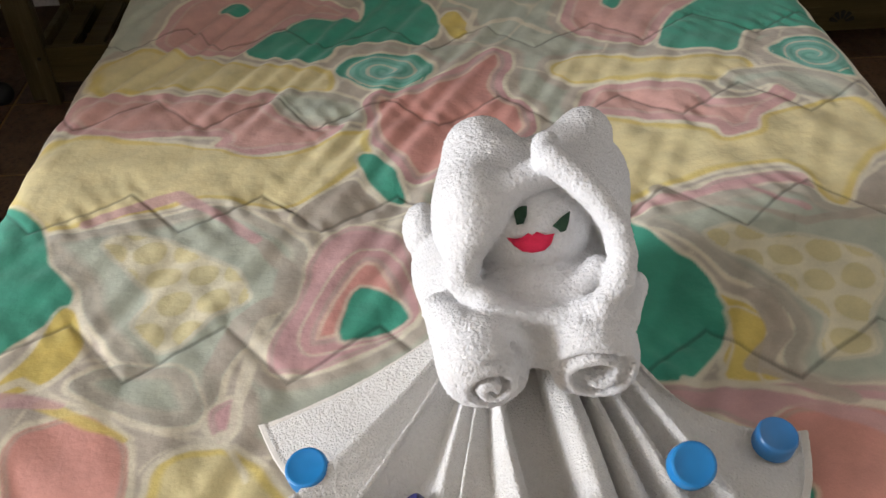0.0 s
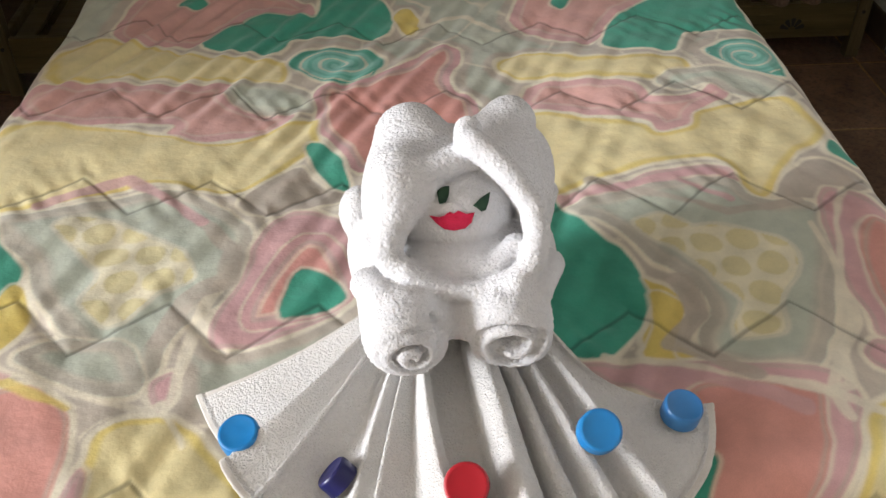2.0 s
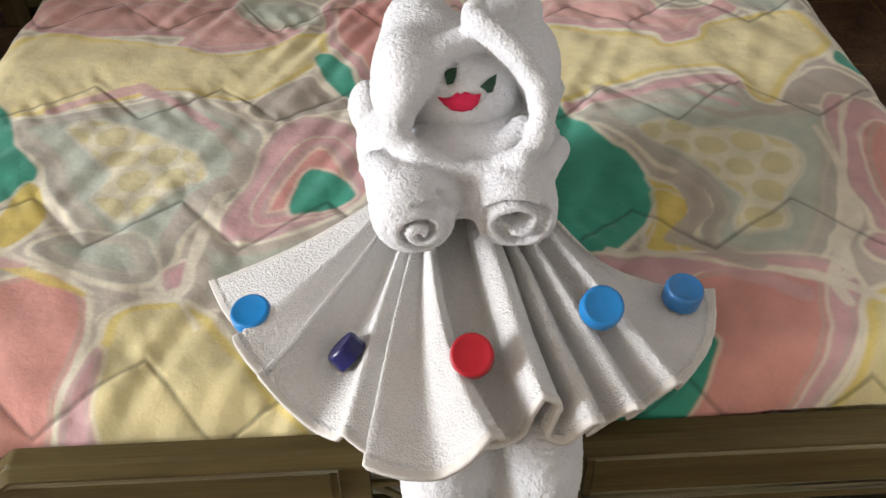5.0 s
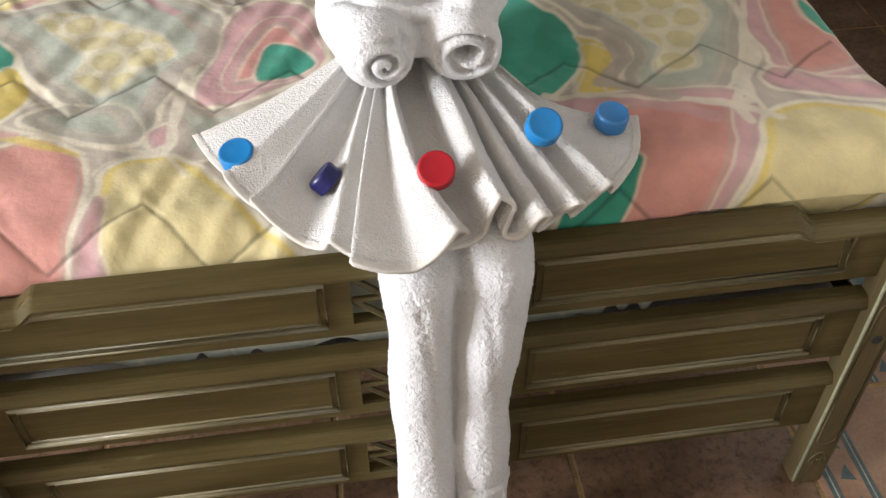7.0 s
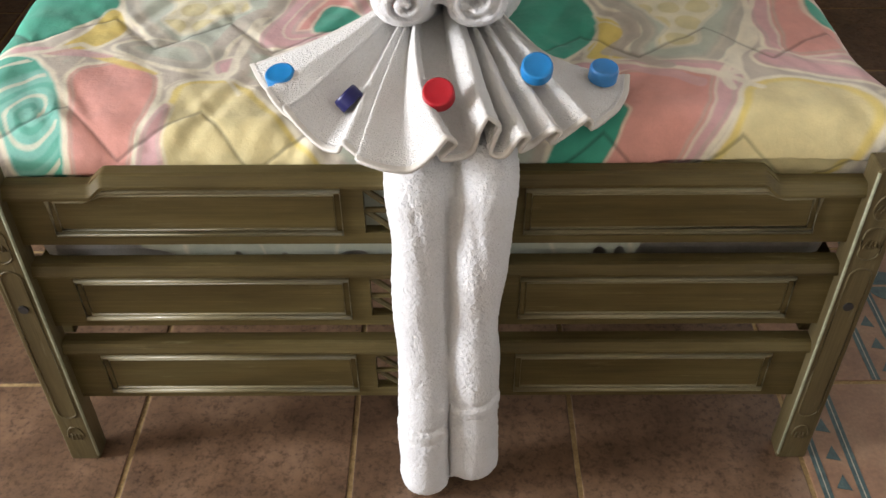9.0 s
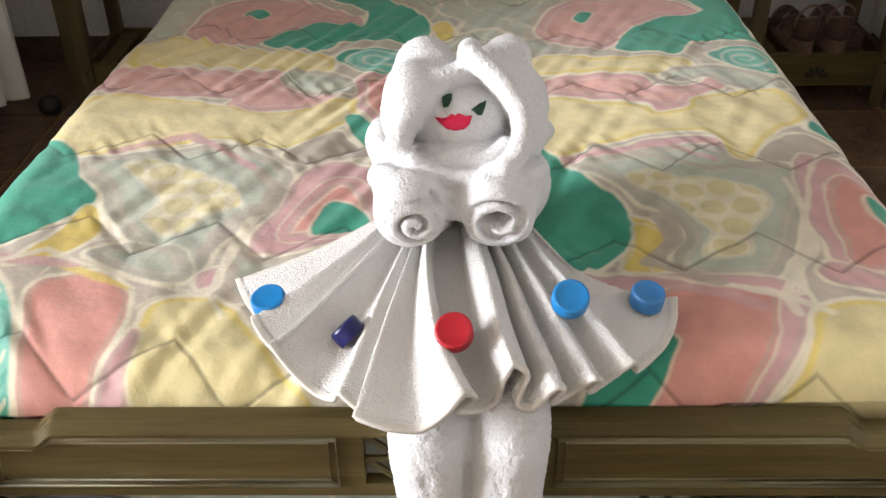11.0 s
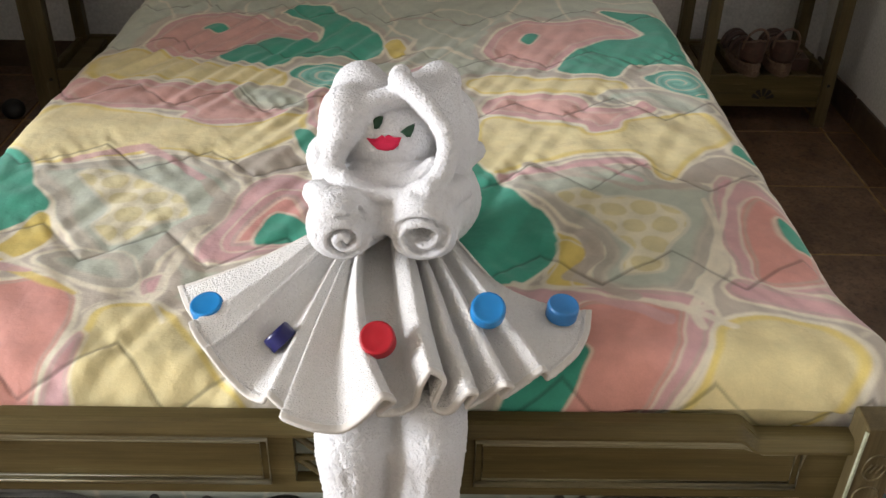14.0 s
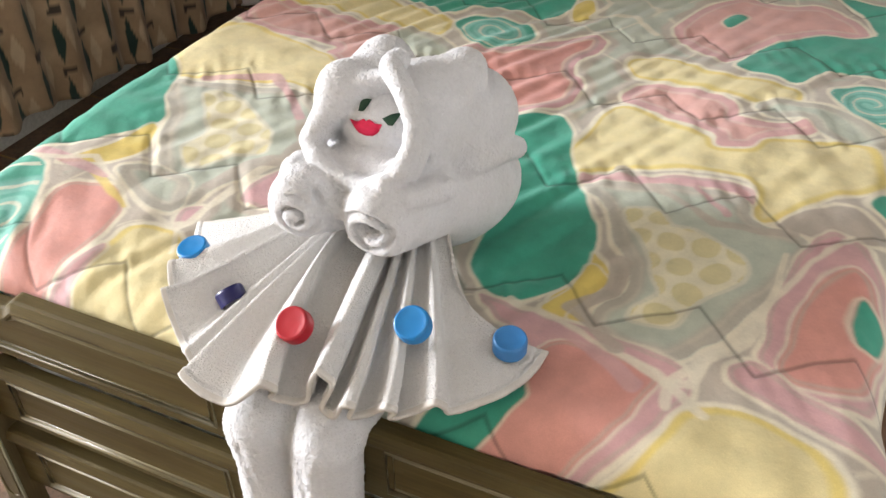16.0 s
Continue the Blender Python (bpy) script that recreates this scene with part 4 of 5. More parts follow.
    # the rim: a plump roll, its right half laid over the left at the top
    for d in (-0.012, 0.000):
        under_rim = chain(p, [on_face(a - 0.006, b + 0.002, d) for a, b in rim[10:]] + [on_face(0.012, 0.058, d * 0.6 - 0.008)], 0.0135)
        hood = join(hood, under_rim, 0.012)
    hood = join(hood, egg(p, on_face(-0.060, 0.036, -0.014), (0.030, 0.038, 0.034)), 0.022)
    for d in (0.000, 0.010):
        low_rim = chain(p, [on_face(a, b, d + 0.016 * (a > 0.05)) for a, b in rim[4:11]], 0.0105)
        hood = join(hood, low_rim, 0.010)
    for d in (0.0, 0.014, 0.028):
        flap = chain(p, [on_face(0.016, 0.084, -0.004), on_face(0.013, 0.070, 0.011), on_face(0.020, 0.064, 0.017 + d * 0.2), on_face(0.040, 0.046, 0.015 + d * 0.5), on_face(0.060, 0.024, 0.010 + d * 0.9),
                         on_face(0.076, -0.002, 0.006 + d), on_face(0.082, -0.032, 0.004 + d), on_face(0.077, -0.058, 0.002 + d)], 0.0120)
        hood = join(hood, flap, 0.006)
    hood = carve(hood, cone(p, on_face(-0.006, 0.100, 0.020), on_face(-0.003, 0.062, 0.014), 0.005, 0.002), 0.010)
    d = join(body, hood, 0.004)
    d = join(d, egg(p, FACE, FACE_R), 0.003)
    # towel folded at the chin inside the hood
    d = join(d, chain(p, [on_face(-0.050, -0.064, -0.020), on_face(-0.030, -0.072, -0.020), on_face(-0.004, -0.076, -0.022), on_face(0.038, -0.068, -0.016), on_face(0.062, -0.044, -0.020)], 0.015), 0.006)
    lumps = 0.0032 * wavy(p, 48, 21) + 0.0013 * wavy(p, 140, 22)
    return d + lumps * np.clip((np.abs(u) + np.abs(w) - 0.02) / 0.05, 0, 1)


FACE = tuple(on_face(-0.002, 0.004, -0.050))
FACE_R = (0.066, 0.051, 0.051)


def on_ball(a, b, lift):
    """Onto the face, seen square to the opening."""
    o = on_face(a, b, 0.1)
    r, c = np.array(FACE_R), np.array(FACE)
    q, e = (o - c) / r, -OUT / r
    A, B, C = e @ e, 2 * q @ e, q @ q - 1
    k = (-B - math.sqrt(max(0.0, B * B - 4 * A * C))) / (2 * A)
    return o - OUT * k + OUT * lift


def build_doll():
    verts, quads = skin(doll_field, (-0.165, 0.085, 0.690), (0.205, 0.515, 1.075), 0.0025)
    verts, quads, slots = verts.tolist(), quads.tolist(), None
    slots = [0] * len(quads)

    def felt(outline, slot):
        """A cut felt shape laid on the face."""
        outline = [(a, b - 0.007) for a, b in outline]
        cx = sum(a for a, b in outline) / len(outline)
        cy = sum(b for a, b in outline) / len(outline)
        first = None
        for k in (1.0, 0.75, 0.5, 0.25):
            ring = [len(verts) + i for i in range(len(outline))]
            verts.extend(tuple(on_ball(cx + (a - cx) * k, cy + (b - cy) * k, 0.0026)) for a, b in outline)
            if first:
                for i in range(len(ring)):
                    j = (i + 1) % len(ring)
                    quads.append((first[i], first[j], ring[j], ring[i]))
                    slots.append(slot)
            else:
                skirt_ring = [len(verts) + i for i in range(len(outline))]
                verts.extend(tuple(on_ball(a, b, -0.004)) for a, b in outline)
                for i in range(len(ring)):
                    j = (i + 1) % len(ring)
                    quads.append((skirt_ring[i], skirt_ring[j], ring[j], ring[i]))
                    slots.append(slot)
            first = ring
        quads.append(tuple(first))
        slots.append(slot)

    felt([(-0.029, 0.000), (-0.021, -0.002), (-0.014, -0.001), (-0.008, 0.003), (-0.004, 0.001), (0.001, 0.004), (0.009, 0.000), (0.018, 0.001),
          (0.015, -0.009), (0.008, -0.015), (-0.004, -0.017), (-0.014, -0.015), (-0.023, -0.008)], 2)
    felt([(-0.021, 0.028), (-0.012, 0.031), (-0.007, 0.031), (-0.008, 0.021), (-0.012, 0.013), (-0.019, 0.012)], 1)
    felt([(0.037, 0.024), (0.027, 0.018), (0.017, 0.009), (0.026, 0.003), (0.031, 0.004), (0.035, 0.013)], 1)
    me = bpy.data.meshes.new("towel_doll")
    me.from_pydata(verts, [], quads)
    for m in (TERRY, FELT_GREEN, FELT_RED):
        me.materials.append(m)
    me.polygons.foreach_set("material_index", slots)
    smooth_by(me)
    me.update()
    fluffed(me, 0.00048, 31)
    return new("towel_doll", me)


tagged(build_doll(), "white terry towel doll with hood and felt face on the quilt", "towel doll")

# ---- fanned towel skirt ----
APEX = (0.010, 0.400)
# along the cloth: bearing and reach of the hem, its lift, and the bearing at the waist
LEFT_PLEATS = [(211, 0.362, 0.012, 226), (220, 0.372, 0.003, 231), (231.8, 0.385, 0.001, 236.5), (230.0, 0.410, 0.042, 236.8), (235.5, 0.422, 0.024, 239.5),
               (240.6, 0.426, 0.012, 242), (239.0, 0.440, 0.044, 242.6), (243.5, 0.446, 0.018, 245), (248, 0.452, 0.002, 247), (251.5, 0.462, 0.010, 248.4),
               (253.3, 0.470, 0.032, 250.2), (257.8, 0.480, 0.014, 252.6), (256.8, 0.502, 0.036, 254), (261.5, 0.504, 0.024, 255.2), (265.5, 0.498, 0.016, 256),
               (268.6, 0.496, 0.040, 256.8), (271.0, 0.483, 0.058, 257.8), (272.9, 0.470, 0.040, 259.2), (270.3, 0.455, 0.006, 260)]
RIGHT_PLEATS = [(273.6, 0.446, 0.000, 272.0), (275.8, 0.440, 0.006, 273.0), (276.8, 0.443, 0.038, 274.2), (278.6, 0.440, 0.060, 279), (281.4, 0.437, 0.040, 283),
                (279.2, 0.446, 0.006, 283.4), (281.5, 0.454, 0.002, 284.4), (284.0, 0.463, 0.036, 286), (286.2, 0.462, 0.032, 288), (284.8, 0.452, 0.004, 288.4),
                (288, 0.446, 0.008, 290), (290.8, 0.461, 0.036, 292.4), (292.6, 0.458, 0.026, 294), (291.4, 0.448, 0.003, 294.4), (295, 0.445, 0.012, 298),
                (298.2, 0.452, 0.034, 300.4), (300.0, 0.448, 0.020, 302), (301, 0.440, 0.002, 303), (309, 0.424, 0.002, 307), (316, 0.401, 0.004, 310), (321, 0.380, 0.012, 312)]


def along(rows, s):
    """A smooth curve through rows, at places s in 0..1."""
    r = np.array(rows, float)
    n = len(r) - 1
    i = np.clip((s * n).astype(int), 0, n - 1)
    u = (s * n - i)[:, None]
    a, b, c, d = r[np.maximum(i - 1, 0)], r[i], r[i + 1], r[np.minimum(i + 2, n)]
    m0, m1 = (c - a) * 0.36, (d - b) * 0.36
    return b * (2 * u ** 3 - 3 * u ** 2 + 1) + c * (3 * u ** 2 - 2 * u ** 3) + m0 * (u ** 3 - 2 * u ** 2 + u) + m1 * (u ** 3 - u ** 2)


def build_skirt():
    na, nr = 600, 120
    rows = along(LEFT_PLEATS + RIGHT_PLEATS, np.linspace(0, 1, na))
    soft = np.hanning(13)[1:-1] / np.hanning(13).sum()
    rows = np.stack([np.convolve(np.pad(rows[:, k], 5, mode="edge"), soft, "valid") for k in range(4)], 1)
    q = np.linspace(0, 1, nr)
    hem_a, hem_r, lift, waist = (np.repeat(rows[:, k:k + 1], nr, 1) for k in range(4))
    Q = np.repeat(q[None], na, 0)
    A = waist + (hem_a - waist) * np.clip((Q - 0.10) / 0.90, 0, 1) ** 0.9
    A = A - 9.0 * np.sin(math.pi * Q) * np.clip((hem_a - 298) / 24, 0, 1) ** 1.5
    R = 0.13 + (hem_r - 0.13) * Q
    flat = np.stack([R * np.cos(np.radians(A)), R * np.sin(np.radians(A)), lift], -1)
    A = A + 0.45 * wavy(flat, 26, 44) * Q
    fold = lift * (0.45 + 0.55 * Q) * (1 + 0.14 * wavy(flat, 26, 45))
    z = 0.797 - 0.064 * Q ** 0.9 + fold
    p = np.stack([APEX[0] + R * np.cos(np.radians(A)), APEX[1] + R * np.sin(np.radians(A)), z], -1)
    p[..., 2] += 0.0020 * wavy(p, 45, 41)
    # towards the window side the cloth lies flatter, pressed onto the quilt
    sink = np.clip((0.13 - p[..., 0]) / 0.15, 0, 1) * (0.015 * Q + 0.08 * fold)
    p[..., 1] += 1.15 * sink
    p[..., 2] -= sink
    normal = np.cross(np.gradient(p, axis=1), np.gradient(p, axis=0))
    normal /= np.linalg.norm(normal, axis=-1)[..., None] + 1e-9
    normal *= np.sign(normal[..., 2].mean())
    # a firm woven band along the hem, thicker than the pile beside it
    band = np.clip((Q - 0.962) / 0.006, 0, 1) - 0.9 * np.exp(-((Q - 0.958) / 0.004) ** 2)
    p = p + normal * (0.0012 * band)[..., None]
    n = na * nr
    top = p.reshape(-1, 3)
    low = top - normal.reshape(-1, 3) * 0.0058
    i = np.arange(n).reshape(na, nr)
    quads = np.stack([i[:-1, :-1], i[:-1, 1:], i[1:, 1:], i[1:, :-1]], -1).reshape(-1, 4)
    faces = quads.tolist() + (quads[:, ::-1] + n).tolist()
    edge = list(i[:, -1]) + list(i[-1, ::-1][1:]) + list(i[::-1, 0][1:]) + list(i[0, :][1:])
    for a, b in zip(edge, edge[1:]):
        faces.append((int(b), int(a), int(a) + n, int(b) + n))
    me = bpy.data.meshes.new("fanned_towel")
    me.from_pydata(np.concatenate([top, low]).tolist(), [], faces)
    me.materials.append(TERRY_FLAT)
    me.materials.append(HEM)
    cells = np.zeros((na - 1, nr - 1), int)
    cells[:, -3:] = 1
    cells[:3, :] = 1
    kinds = cells.ravel().tolist()
    me.polygons.foreach_set("material_index", kinds + kinds + [1] * (len(faces) - 2 * len(kinds)))
    smooth_by(me)
    me.update()
    fluffed(me, 0.00026, 43)
    return new("fanned_towel", me)


tagged(build_skirt(), "cream-white terry towel pleated into a fan, spread as the doll's skirt", "towel")


# ---- hanging towel legs ----
def leg_field(p):
    d = None
    x, z = p[..., 0], p[..., 2]
    for cx, low, fwd, cuff, w, lean in ((-0.020, 0.044, -0.066, 0.185, 0.0445, 0.0), (0.064, 0.058, -0.044, 0.232, 0.0440, 0.014)):
        base = chain(p, [(cx + lean, 0.06, 0.676), (cx + lean, 0.0, 0.682), (cx + lean, -0.024, 0.655), (cx + lean * 0.7, -0.028, 0.58), (cx, -0.028, 0.40), (cx, (fwd - 0.028) / 2, 0.22), (cx, fwd, low)], w)
        # fuller at the bed's edge, pinched here and there where the roll was turned
        base = base - 0.008 * np.clip((z - 0.58) / 0.12, 0, 1) + 0.0018 * np.sin(z * 27 + 40 * cx)
        # the layers of the roll wind down the leg
        wind = np.arctan2(x - cx, -(p[..., 1] + 0.03)) + z * 2.4
        base = base + 0.0022 * np.exp(-((wind % 3.1) - 1.5) ** 2 / 0.03) * (z < 0.66)
        sleeve = 0.0040 * np.clip((cuff - z) / 0.006, 0, 1) - 0.0036 * np.exp(-((z - cuff) / 0.005) ** 2)
        sleeve = sleeve - 0.0026 * np.exp(-((z - cuff + 0.03) / 0.004) ** 2)
        base = base - sleeve
        d = base if d is None else join(d, base, 0.016)
    # the two rolls are parted by a narrow seam
    d = carve(d, np.maximum(np.abs(x - 0.0225) - 0.0016, p[..., 1] + 0.045 + 0.10 * np.clip(0.3 - z, 0, 1)), 0.006)
    lumps = 0.0030 * wavy(p, 26, 51) + 0.0014 * wavy(p, 95, 52)
    return np.maximum(d + lumps, 0.006 - z)


def build_legs():
    verts, quads = skin(leg_field, (-0.085, -0.115, -0.01), (0.145, 0.185, 0.79), 0.0034)
    me = bpy.data.meshes.new("rolled_towel")
    me.from_pydata(verts.tolist(), [], quads.tolist())
    me.materials.append(TERRY)
    smooth_by(me)
    me.update()
    fluffed(me, 0.0007, 61)
    return new("rolled_towel", me)


tagged(build_legs(), "white terry towel rolled into two long legs, hanging over the footboard", "towel")


# ---- bottle caps ----
def cap_mesh(r, h):
    bm = bmesh.new()
    n = 72
    prof = [(r * 1.0, 0.0), (r * 1.0, h * 0.12), (r * 0.985, h * 0.16), (r * 0.985, h * 0.80), (r * 0.95, h * 0.94), (r * 0.88, h), (r * 0.80, h), (r * 0.77, h * 0.985), (r * 0.3, h * 0.99)]
    rings = []
    for j, (a, z) in enumerate(prof):
        ring = []
        for k in range(n):
            rib = 1 + (0.014 if k % 2 else 0.0) * (2 <= j <= 3)
            ring.append(bm.verts.new((a * rib * math.cos(k * math.tau / n), a * rib * math.sin(k * math.tau / n), z)))
        rings.append(ring)
    for a, b in zip(rings, rings[1:]):
        for k in range(n):
            bm.faces.new((a[k], a[(k + 1) % n], b[(k + 1) % n], b[k]))
    bm.faces.new(rings[-1])
    inner = [bm.verts.new((r * 0.9 * math.cos(k * math.tau / n), r * 0.9 * math.sin(k * math.tau / n), 0)) for k in range(n)]
    deep = [bm.verts.new((v.co.x, v.co.y, h * 0.8)) for v in inner]
    for k in range(n):
        j = (k + 1) % n
        bm.faces.new((rings[0][j], rings[0][k], inner[k], inner[j]))
        bm.faces.new((inner[j], inner[k], deep[k], deep[j]))
    bm.faces.new(deep[::-1])
    return bm


def bottle_cap(at, normal, r, h, material, label):
    ob = part("bottle_cap", cap_mesh(r, h), material, smooth=True)
    ob.data.set_sharp_from_angle(angle=radians(35))
    turn = Vector(normal).to_track_quat("Z", "Y").to_matrix().to_4x4()
    ob.matrix_world = Matrix.Translation(at) @ turn @ Matrix.Translation((0, 0, -h))
    return tagged(ob, label, "bottle cap", "caps on the towel skirt")


bottle_cap((0.010, 0.027, 0.797), (-0.05, -0.55, 0.83), 0.0235, 0.019, RED, "red plastic bottle cap tilted against a pleat")
bottle_cap((0.154, 0.078, 0.809), (0.02, -0.50, 0.86), 0.0235, 0.019, BLUE, "light blue plastic bottle cap leaning on a pleat")
bottle_cap((0.263, 0.138, 0.772), (0.08, -0.16, 0.98), 0.0225, 0.022, BLUE2, "sky blue plastic bottle cap lying near the towel's corner")
bottle_cap((-0.234, 0.137, 0.766), (-0.12, -0.20, 0.95), 0.0235, 0.019, BLUE, "bright blue plastic bottle cap half sunk in a fold")
bottle_cap((-0.131, 0.081, 0.762), (-0.62, 0.30, 0.58), 0.0205, 0.021, NAVY, "navy blue plastic bottle cap standing on its rim")


# ---- bedside tables ----
def bedside_table(x0, x1, y0, label):
    """Slatted open table with a low shelf and dark wedges for the apron's piercings."""
    t = tagged(empty("bedside_table", ((x0 + x1) / 2, y0 + 0.2, 0)), label, "bedside table", "tables at the bed's head")
    y1, w = y0 + 0.40, 0.046
    for x in (x0, x1 - w):
        for y in (y0, y1 - w):
            leg = under(part("leg", boxes(((x, y, 0), (x + w, y + w, 0.60)), bevel=0.004), OLIVE_POST), t)
        # Bolt hole drawn as a dark disc, no real recess.
        bm = bmesh.new()
        bmesh.ops.create_cone(bm, cap_ends=True, segments=14, radius1=0.006, radius2=0.006, depth=0.003, matrix=pose(x + w / 2, y0 - 0.0008, 0.172, 90))
        under(part("hole_shade_disc", bm, DARK, None, "dark disc for a shaded bolt hole"), t)
    bm = boxes(((x0 + w, y0 + 0.008, 0.080), (x1 - w, y0 + 0.032, 0.205)), bevel=0.004)
    apron = under(part("apron", bm, OLIVE), t)
    cx = (x0 + x1) / 2
    # Dark wedges laid on the solid apron paint the shade of its piercings.
    bm = bmesh.new()
    for k in range(5):
        a = math.pi * (0.12 + 0.19 * k)
        da = 0.20
        pts = [(cx + r * math.cos(a + s * da), 0.110 + r * math.sin(a + s * da)) for r, s in ((0.014, -1), (0.042, -1), (0.045, 0), (0.042, 1), (0.014, 1))]
        prism(bm, pts, y0 + 0.0062, y0 + 0.0085)
    part("fret", bm, DARK, apron, "dark fan-shaped wedges for shaded piercings")
    under(part("apron", boxes(((x0 + w, y1 - 0.032, 0.08), (x1 - w, y1 - 0.008, 0.205)), bevel=0.004), OLIVE), t)
    for x in (x0 + 0.010, x1 - 0.034):
        under(part("side_rail", boxes(((x, y0 + w, 0.10), (x + 0.024, y1 - w, 0.205)), bevel=0.004), OLIVE), t)
    n = 4
    for k in range(n):
        a = x0 + 0.05 + k * (x1 - x0 - 0.10) / n
        under(part("slat", boxes(((a + 0.006, y0 + 0.034, 0.180), (a + 0.070, y1 - 0.034, 0.196)), bevel=0.003), OLIVE), t)
    under(part("tabletop", boxes(((x0 - 0.015, y0 - 0.015, 0.601), (x1 + 0.015, y1 + 0.015, 0.628)), bevel=0.006), OLIVE), t)
    return t


bedside_table(1.066, 1.584, 2.36, "olive-painted wooden bedside table with sandals on its low shelf")
left_table = bedside_table(-1.345, -0.830, 2.30, "olive-painted wooden bedside table with an empty low shelf")
under(part("side_post", boxes(((-1.405, 2.34, 0.0), (-1.358, 2.39, 0.60)), bevel=0.004), OLIVE_POST), left_table)


# ---- sandals ----
def sandal(cx, cy, turn):
    s = tagged(empty("sandal", (cx, cy, 0.2055)), "brown leather strappy sandal with a ribbed wedge sole on the shelf", "sandal", "pair of sandals")
    bm = bmesh.new()
    out = []
    for k in range(28):
        a = k * math.tau / 28
        out.append((0.038 * math.cos(a) * (1 - 0.12 * math.sin(a)), 0.115 + 0.118 * math.sin(a)))
    for j in range(5):
        z = 0.008 * j
        pts = [(x * (1.0 if j % 2 else 0.96), (y - 0.115) * (1.0 if j % 2 else 0.985) + 0.115) for x, y in out]
        prism(bm, pts, z, z + 0.0078, axis="z")
    part("sole", bm, CORK, s, "ribbed brown sole")
    # heel cup, open at the front
    bm = bmesh.new()
    rings = []
    for j in range(7):
        h = j / 6
        ring = []
        for k in range(17):
            a = math.pi * (1.02 + 0.96 * k / 16)
            rr = 0.036 + 0.004 * math.sin(h * 3)
            ring.append(bm.verts.new((rr * math.cos(a), 0.060 + 0.052 * math.sin(a), 0.040 + h * (0.075 - 0.02 * abs(k - 8) / 8))))
        rings.append(ring)
    for a, b in zip(rings, rings[1:]):
        for k in range(16):
            bm.faces.new((a[k], a[k + 1], b[k + 1], b[k]))
    cup = part("heel_cup", bm, LEATHER, s, "brown leather heel", True)
    m = cup.modifiers.new("thickness", "SOLIDIFY")
    m.thickness = 0.003
    bm = bmesh.new()
    tube(bm, [(0.037 * math.cos(math.pi * (1.0 + k / 12)), 0.060 + 0.053 * math.sin(math.pi * (1.0 + k / 12)), 0.113 - 0.02 * abs(k - 6) / 6) for k in range(13)], 0.0028, 6)
    tube(bm, [(0.036 * math.cos(k * math.tau / 24), 0.034 - 0.016 * math.sin(k * math.tau / 24), 0.092 + 0.050 * math.sin(k * math.tau / 24)) for k in range(24)], 0.0040, 6, True)
    part("ankle_strap", bm, LEATHER_PALE, s, "pale piped ankle strap", True)
    for y in (0.13, 0.175, 0.205):
        bm = bmesh.new()
        tube(bm, [(0.037 * math.cos(math.pi * k / 12), y, 0.036 + 0.045 * math.sin(math.pi * k / 12)) for k in range(13)], 0.008, 6)
        part("toe_strap", bm, LEATHER, s, "", True)
    bm = bmesh.new()
    tube(bm, [(0.042, 0.05, 0.05), (0.046, 0.046, 0.066), (0.052, 0.042, 0.062), (0.046, 0.046, 0.050)], 0.0016, 6, True)
    part("buckle", bm, BRASS, s, "shiny metal buckle")
    s.rotation_euler = (0, 0, radians(turn))
    s.scale = (1.25, 1.1, 1.25)
    return s


sandal(1.268, 2.350, 6)
sandal(1.378, 2.356, -4)
st = part("sandal_strap", boxes(((-0.045, -0.009, 0), (0.045, 0.009, 0.004)), bevel=0.0015), LEATHER_PALE)
st.matrix_world = pose(1.455, 2.52, 0.2475, 0, 4, 4)
tagged(st, "pale leather strap end lying across a shoe box edge", "strap")
box_rest = tagged(part("shoe_rest", boxes(((1.41, 2.44, 0.1975), (1.50, 2.60, 0.245)), bevel=0.004), LEATHER), "dark leather bag lying on the shelf", "bag")


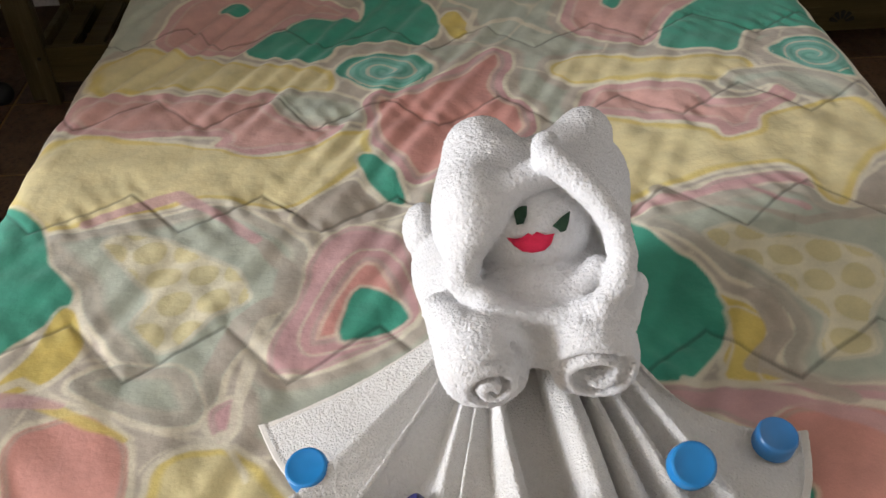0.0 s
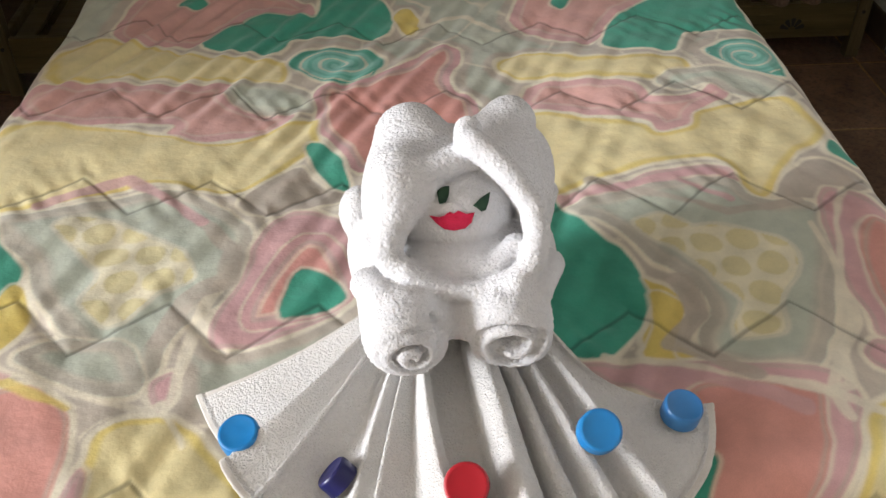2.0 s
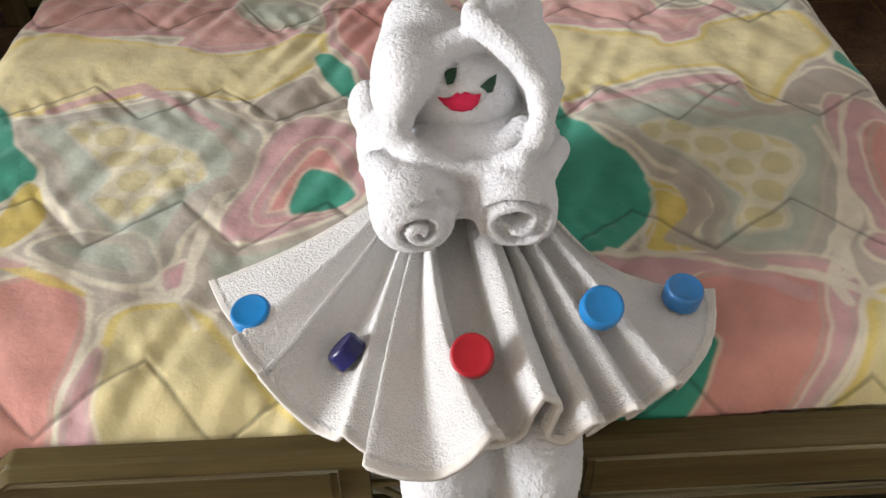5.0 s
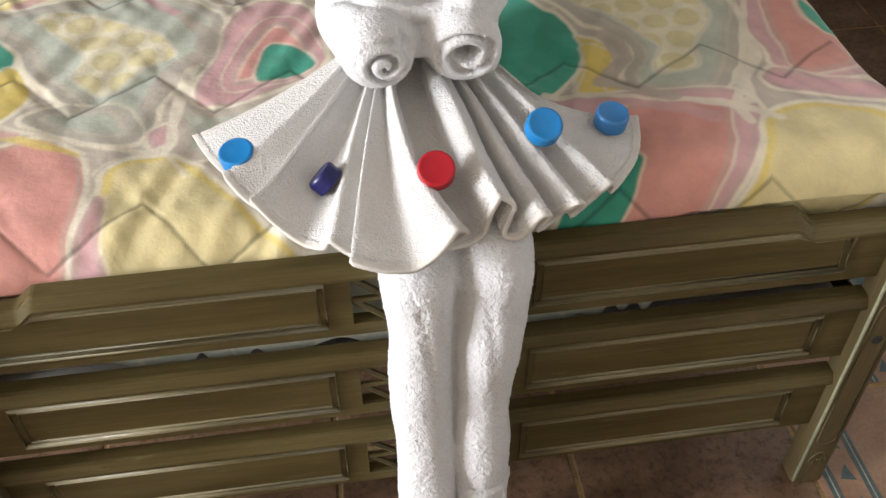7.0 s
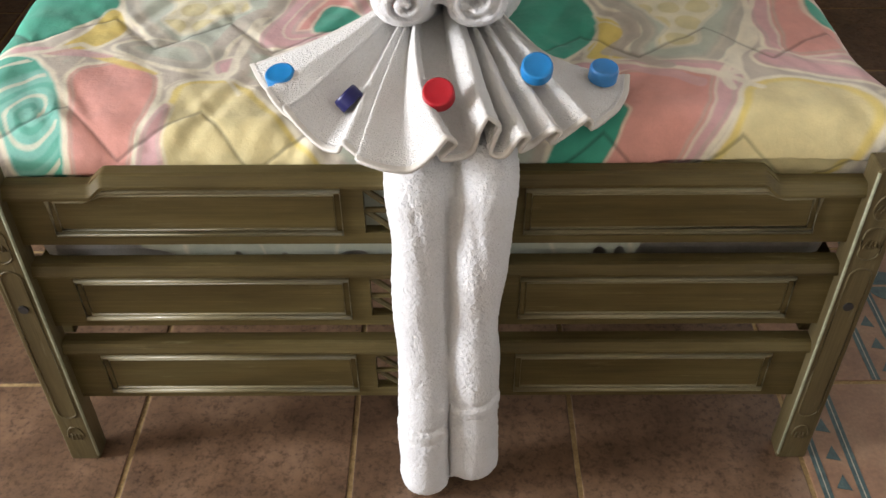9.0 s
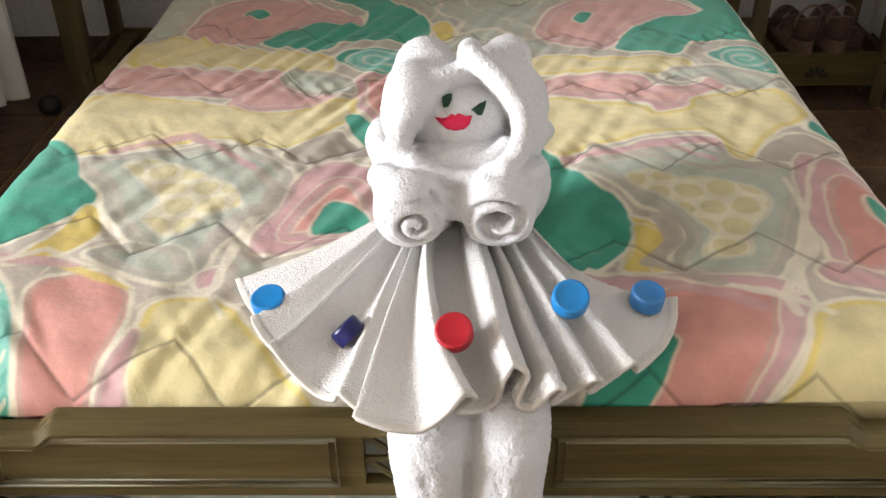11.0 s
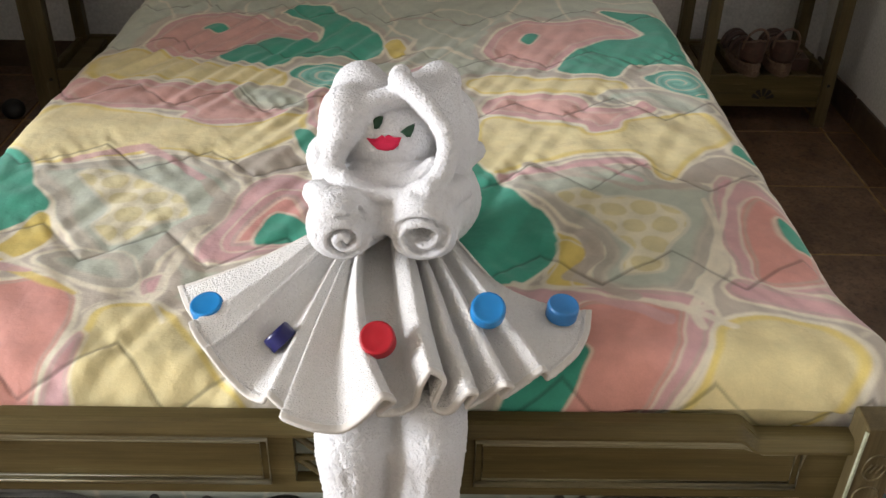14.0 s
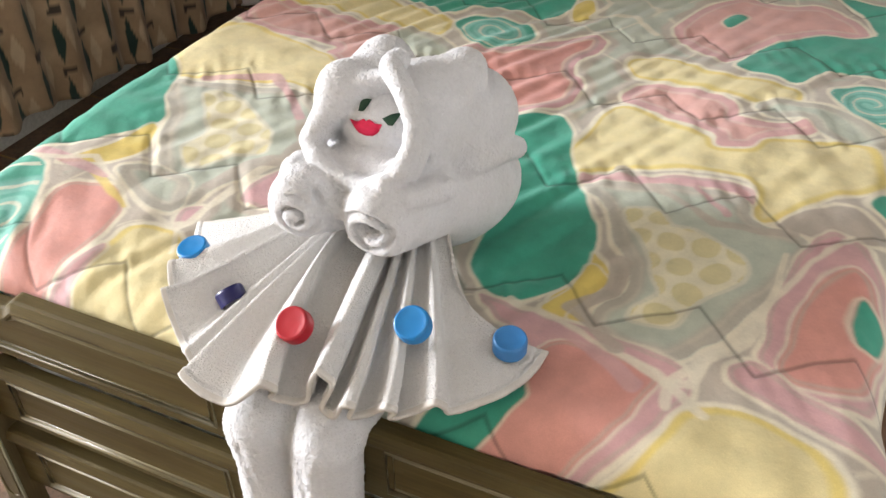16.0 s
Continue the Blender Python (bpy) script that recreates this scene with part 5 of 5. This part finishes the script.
# ---- curtain ----
def curtain_sheet(name, a, b, z0, z1, folds, depth, material, seed, pattern):
    """A hanging cloth between two plan points, gathered in folds."""
    nu, nv = 420, 150
    u, v = np.meshgrid(np.linspace(0, 1, nu), np.linspace(0, 1, nv), indexing="ij")
    a, b = np.array(a), np.array(b)
    along = (b - a) / np.linalg.norm(b - a)
    side = np.array((along[1], -along[0]))
    p3 = np.stack([u * 3, v * 0.5, 0 * u], -1)
    ph = u * folds * math.tau + 1.2 * wavy(p3, 4, seed)
    w = depth * np.sin(ph) * (0.75 + 0.25 * (1 - v)) + 0.006 * wavy(p3, 20, seed + 1)
    xy = a + (b - a) * u[..., None] + side * w[..., None]
    z = z0 + (z1 - z0) * v + 0.012 * np.sin(ph * 0.5 + 1) * (1 - v)
    verts = np.concatenate([xy, z[..., None]], -1).reshape(-1, 3)
    i = np.arange(nu * nv).reshape(nu, nv)
    quads = np.stack([i[:-1, :-1], i[1:, :-1], i[1:, 1:], i[:-1, 1:]], -1).reshape(-1, 4)
    me = bpy.data.meshes.new(name)
    me.from_pydata(verts.tolist(), [], quads.tolist())
    if pattern:
        width = np.linalg.norm(b - a) * 1.25
        cx, cz = u * width / 0.115, (z - z0) / 0.200
        col = np.empty(u.shape + (3,))
        col[:] = lin(150, 126, 100)
        p = np.stack([u * width, z, 0 * u], -1)
        col = blend(col, lin(176, 152, 124), np.clip(wavy(p, 40, seed + 3), 0, 1))
        fx = cx % 1.0
        fz = (cz + 0.45 * (np.floor(cx) % 2)) % 1.0
        tri = (np.abs(fx - 0.42) < 0.17 * (1 - np.abs(fz - 0.40) / 0.40)) & (fx > 0.32) & (fz < 0.80)
        bar = (np.abs(fx - 0.50) < 0.20) & (np.abs(fz - 0.90) < 0.055)
        diamond = (np.abs(fx - 0.85) / 0.18 + np.abs(fz - 0.5) / 0.3) < 1
        col = blend(col, lin(196, 176, 148), diamond * 0.6)
        col = blend(col, lin(24, 52, 46), tri * 1.0)
        col = blend(col, lin(52, 44, 38), bar * 1.0)
        rgba = np.ones((nu * nv, 4))
        rgba[:, :3] = col.reshape(-1, 3)
        at = me.color_attributes.new("print", "FLOAT_COLOR", "POINT")
        at.data.foreach_set("color", rgba.ravel())
    me.materials.append(material)
    smooth_by(me)
    ob = new(name, me)
    m = ob.modifiers.new("thickness", "SOLIDIFY")
    m.thickness = 0.003
    return ob


tagged(curtain_sheet("curtain", (-1.74, 0.56), (-1.585, 2.08), 0.150, 2.35, 11, 0.020, CURTAIN, 71, True), "beige curtain with dark green triangle pattern, drawn aside", "curtain")
tagged(curtain_sheet("curtain_lining", (-1.60, 2.085), (-1.545, 2.29), 0.120, 2.35, 1.6, 0.030, LINING, 77, False), "plain white curtain lining hanging at the curtain's edge", "curtain")
rod = bmesh.new()
tube(rod, [(-1.76, 0.5, 2.365), (-1.55, 2.4, 2.365)], 0.012, 12)
tagged(part("curtain_rod", rod, DARK, None, "", True), "dark curtain rod above the curtains", "curtain rod")
bm = bmesh.new()
bmesh.ops.create_uvsphere(bm, u_segments=24, v_segments=14, radius=0.042)
for vtx in bm.verts:
    vtx.co.z *= 0.92
ball = part("rubber_ball", bm, RUBBER, None, "", True)
ball.location = (-1.50, 2.33, 0.0386)
tagged(ball, "small black rubber ball on the tiled floor", "ball")

# ---- floor tiles ----
tile_bm = boxes(((-PX / 2 + 0.005, -PY / 2 + 0.005, -0.012), (PX / 2 - 0.005, PY / 2 - 0.005, 0.0)), bevel=0.0025)
plain = bpy.data.meshes.new("tile")
tile_bm.to_mesh(plain)
tile_bm.free()
plain.materials.append(TILE)
deco = plain.copy()
deco.materials[0] = TILE_DECO
rng = random.Random(5)
for i in range(-17, 3):
    for j in range(-8, 7):
        cx, cy = GX + PX * (i + 0.5), GY + PY * (j + 0.5)
        if not ((XW if cy < 0.5 else X0) - 0.2 < cx < X1 + 0.2 and Y0 - 0.2 < cy < Y1 + 0.2):
            continue
        patterned = i == 0 and j < 3
        o = new("tile", deco if patterned else plain)
        o.parent = floor
        o.location = (cx, cy, rng.uniform(-0.0006, 0.0))
        if not patterned:
            continue
        flip = j >= 0
        w0 = -PX / 2
        offs = (0.018, 0.086) if not flip else (0.205, 0.275)
        bm, pale = bmesh.new(), bmesh.new()
        for off in offs:
            box(bm, (w0 + off, -PY / 2 + 0.006, 0.0), (w0 + off + 0.017, PY / 2 - 0.006, 0.0008))
            box(pale, (w0 + off + 0.0075, -PY / 2 + 0.006, 0.0003), (w0 + off + 0.0095, PY / 2 - 0.006, 0.0012))
        for k in range(6):
            y = -PY / 2 + 0.03 + k * 0.068
            a = w0 + offs[0] + 0.022
            b = w0 + offs[1] - 0.005
            m_ = (a + b) / 2
            prism(bm, [(m_ - 0.014, y), (m_ + 0.014, y - 0.006), (m_ + 0.006, y + 0.030)], 0.0, 0.0008, axis="z")
        if flip:
            for cy2, s0 in ((0.08, 0.0), (0.08, math.pi)):
                pts = [(w0 + 0.335, cy2 + (0.004 if s0 == 0 else -0.004))]
                pts += [(w0 + 0.335 + 0.045 * math.cos(s0 + math.pi * q / 12), cy2 + (0.004 if s0 == 0 else -0.004) + 0.045 * math.sin(s0 + math.pi * q / 12)) for q in range(13)]
                prism(bm, pts[1:], 0.0, 0.0008, axis="z")
            prism(bm, [(w0 + 0.30, -0.10), (w0 + 0.38, -0.13), (w0 + 0.40, -0.02)], 0.0, 0.0008, axis="z")
            prism(bm, [(w0 + 0.30, -0.17), (w0 + 0.40, -0.20), (w0 + 0.41, -0.155)], 0.0, 0.0008, axis="z")
        part("tile_inlay", bm, INLAY, o, "blue-green glazed bands and triangles")
        part("tile_line", pale, INLAY_PALE, o, "pale glazed line")
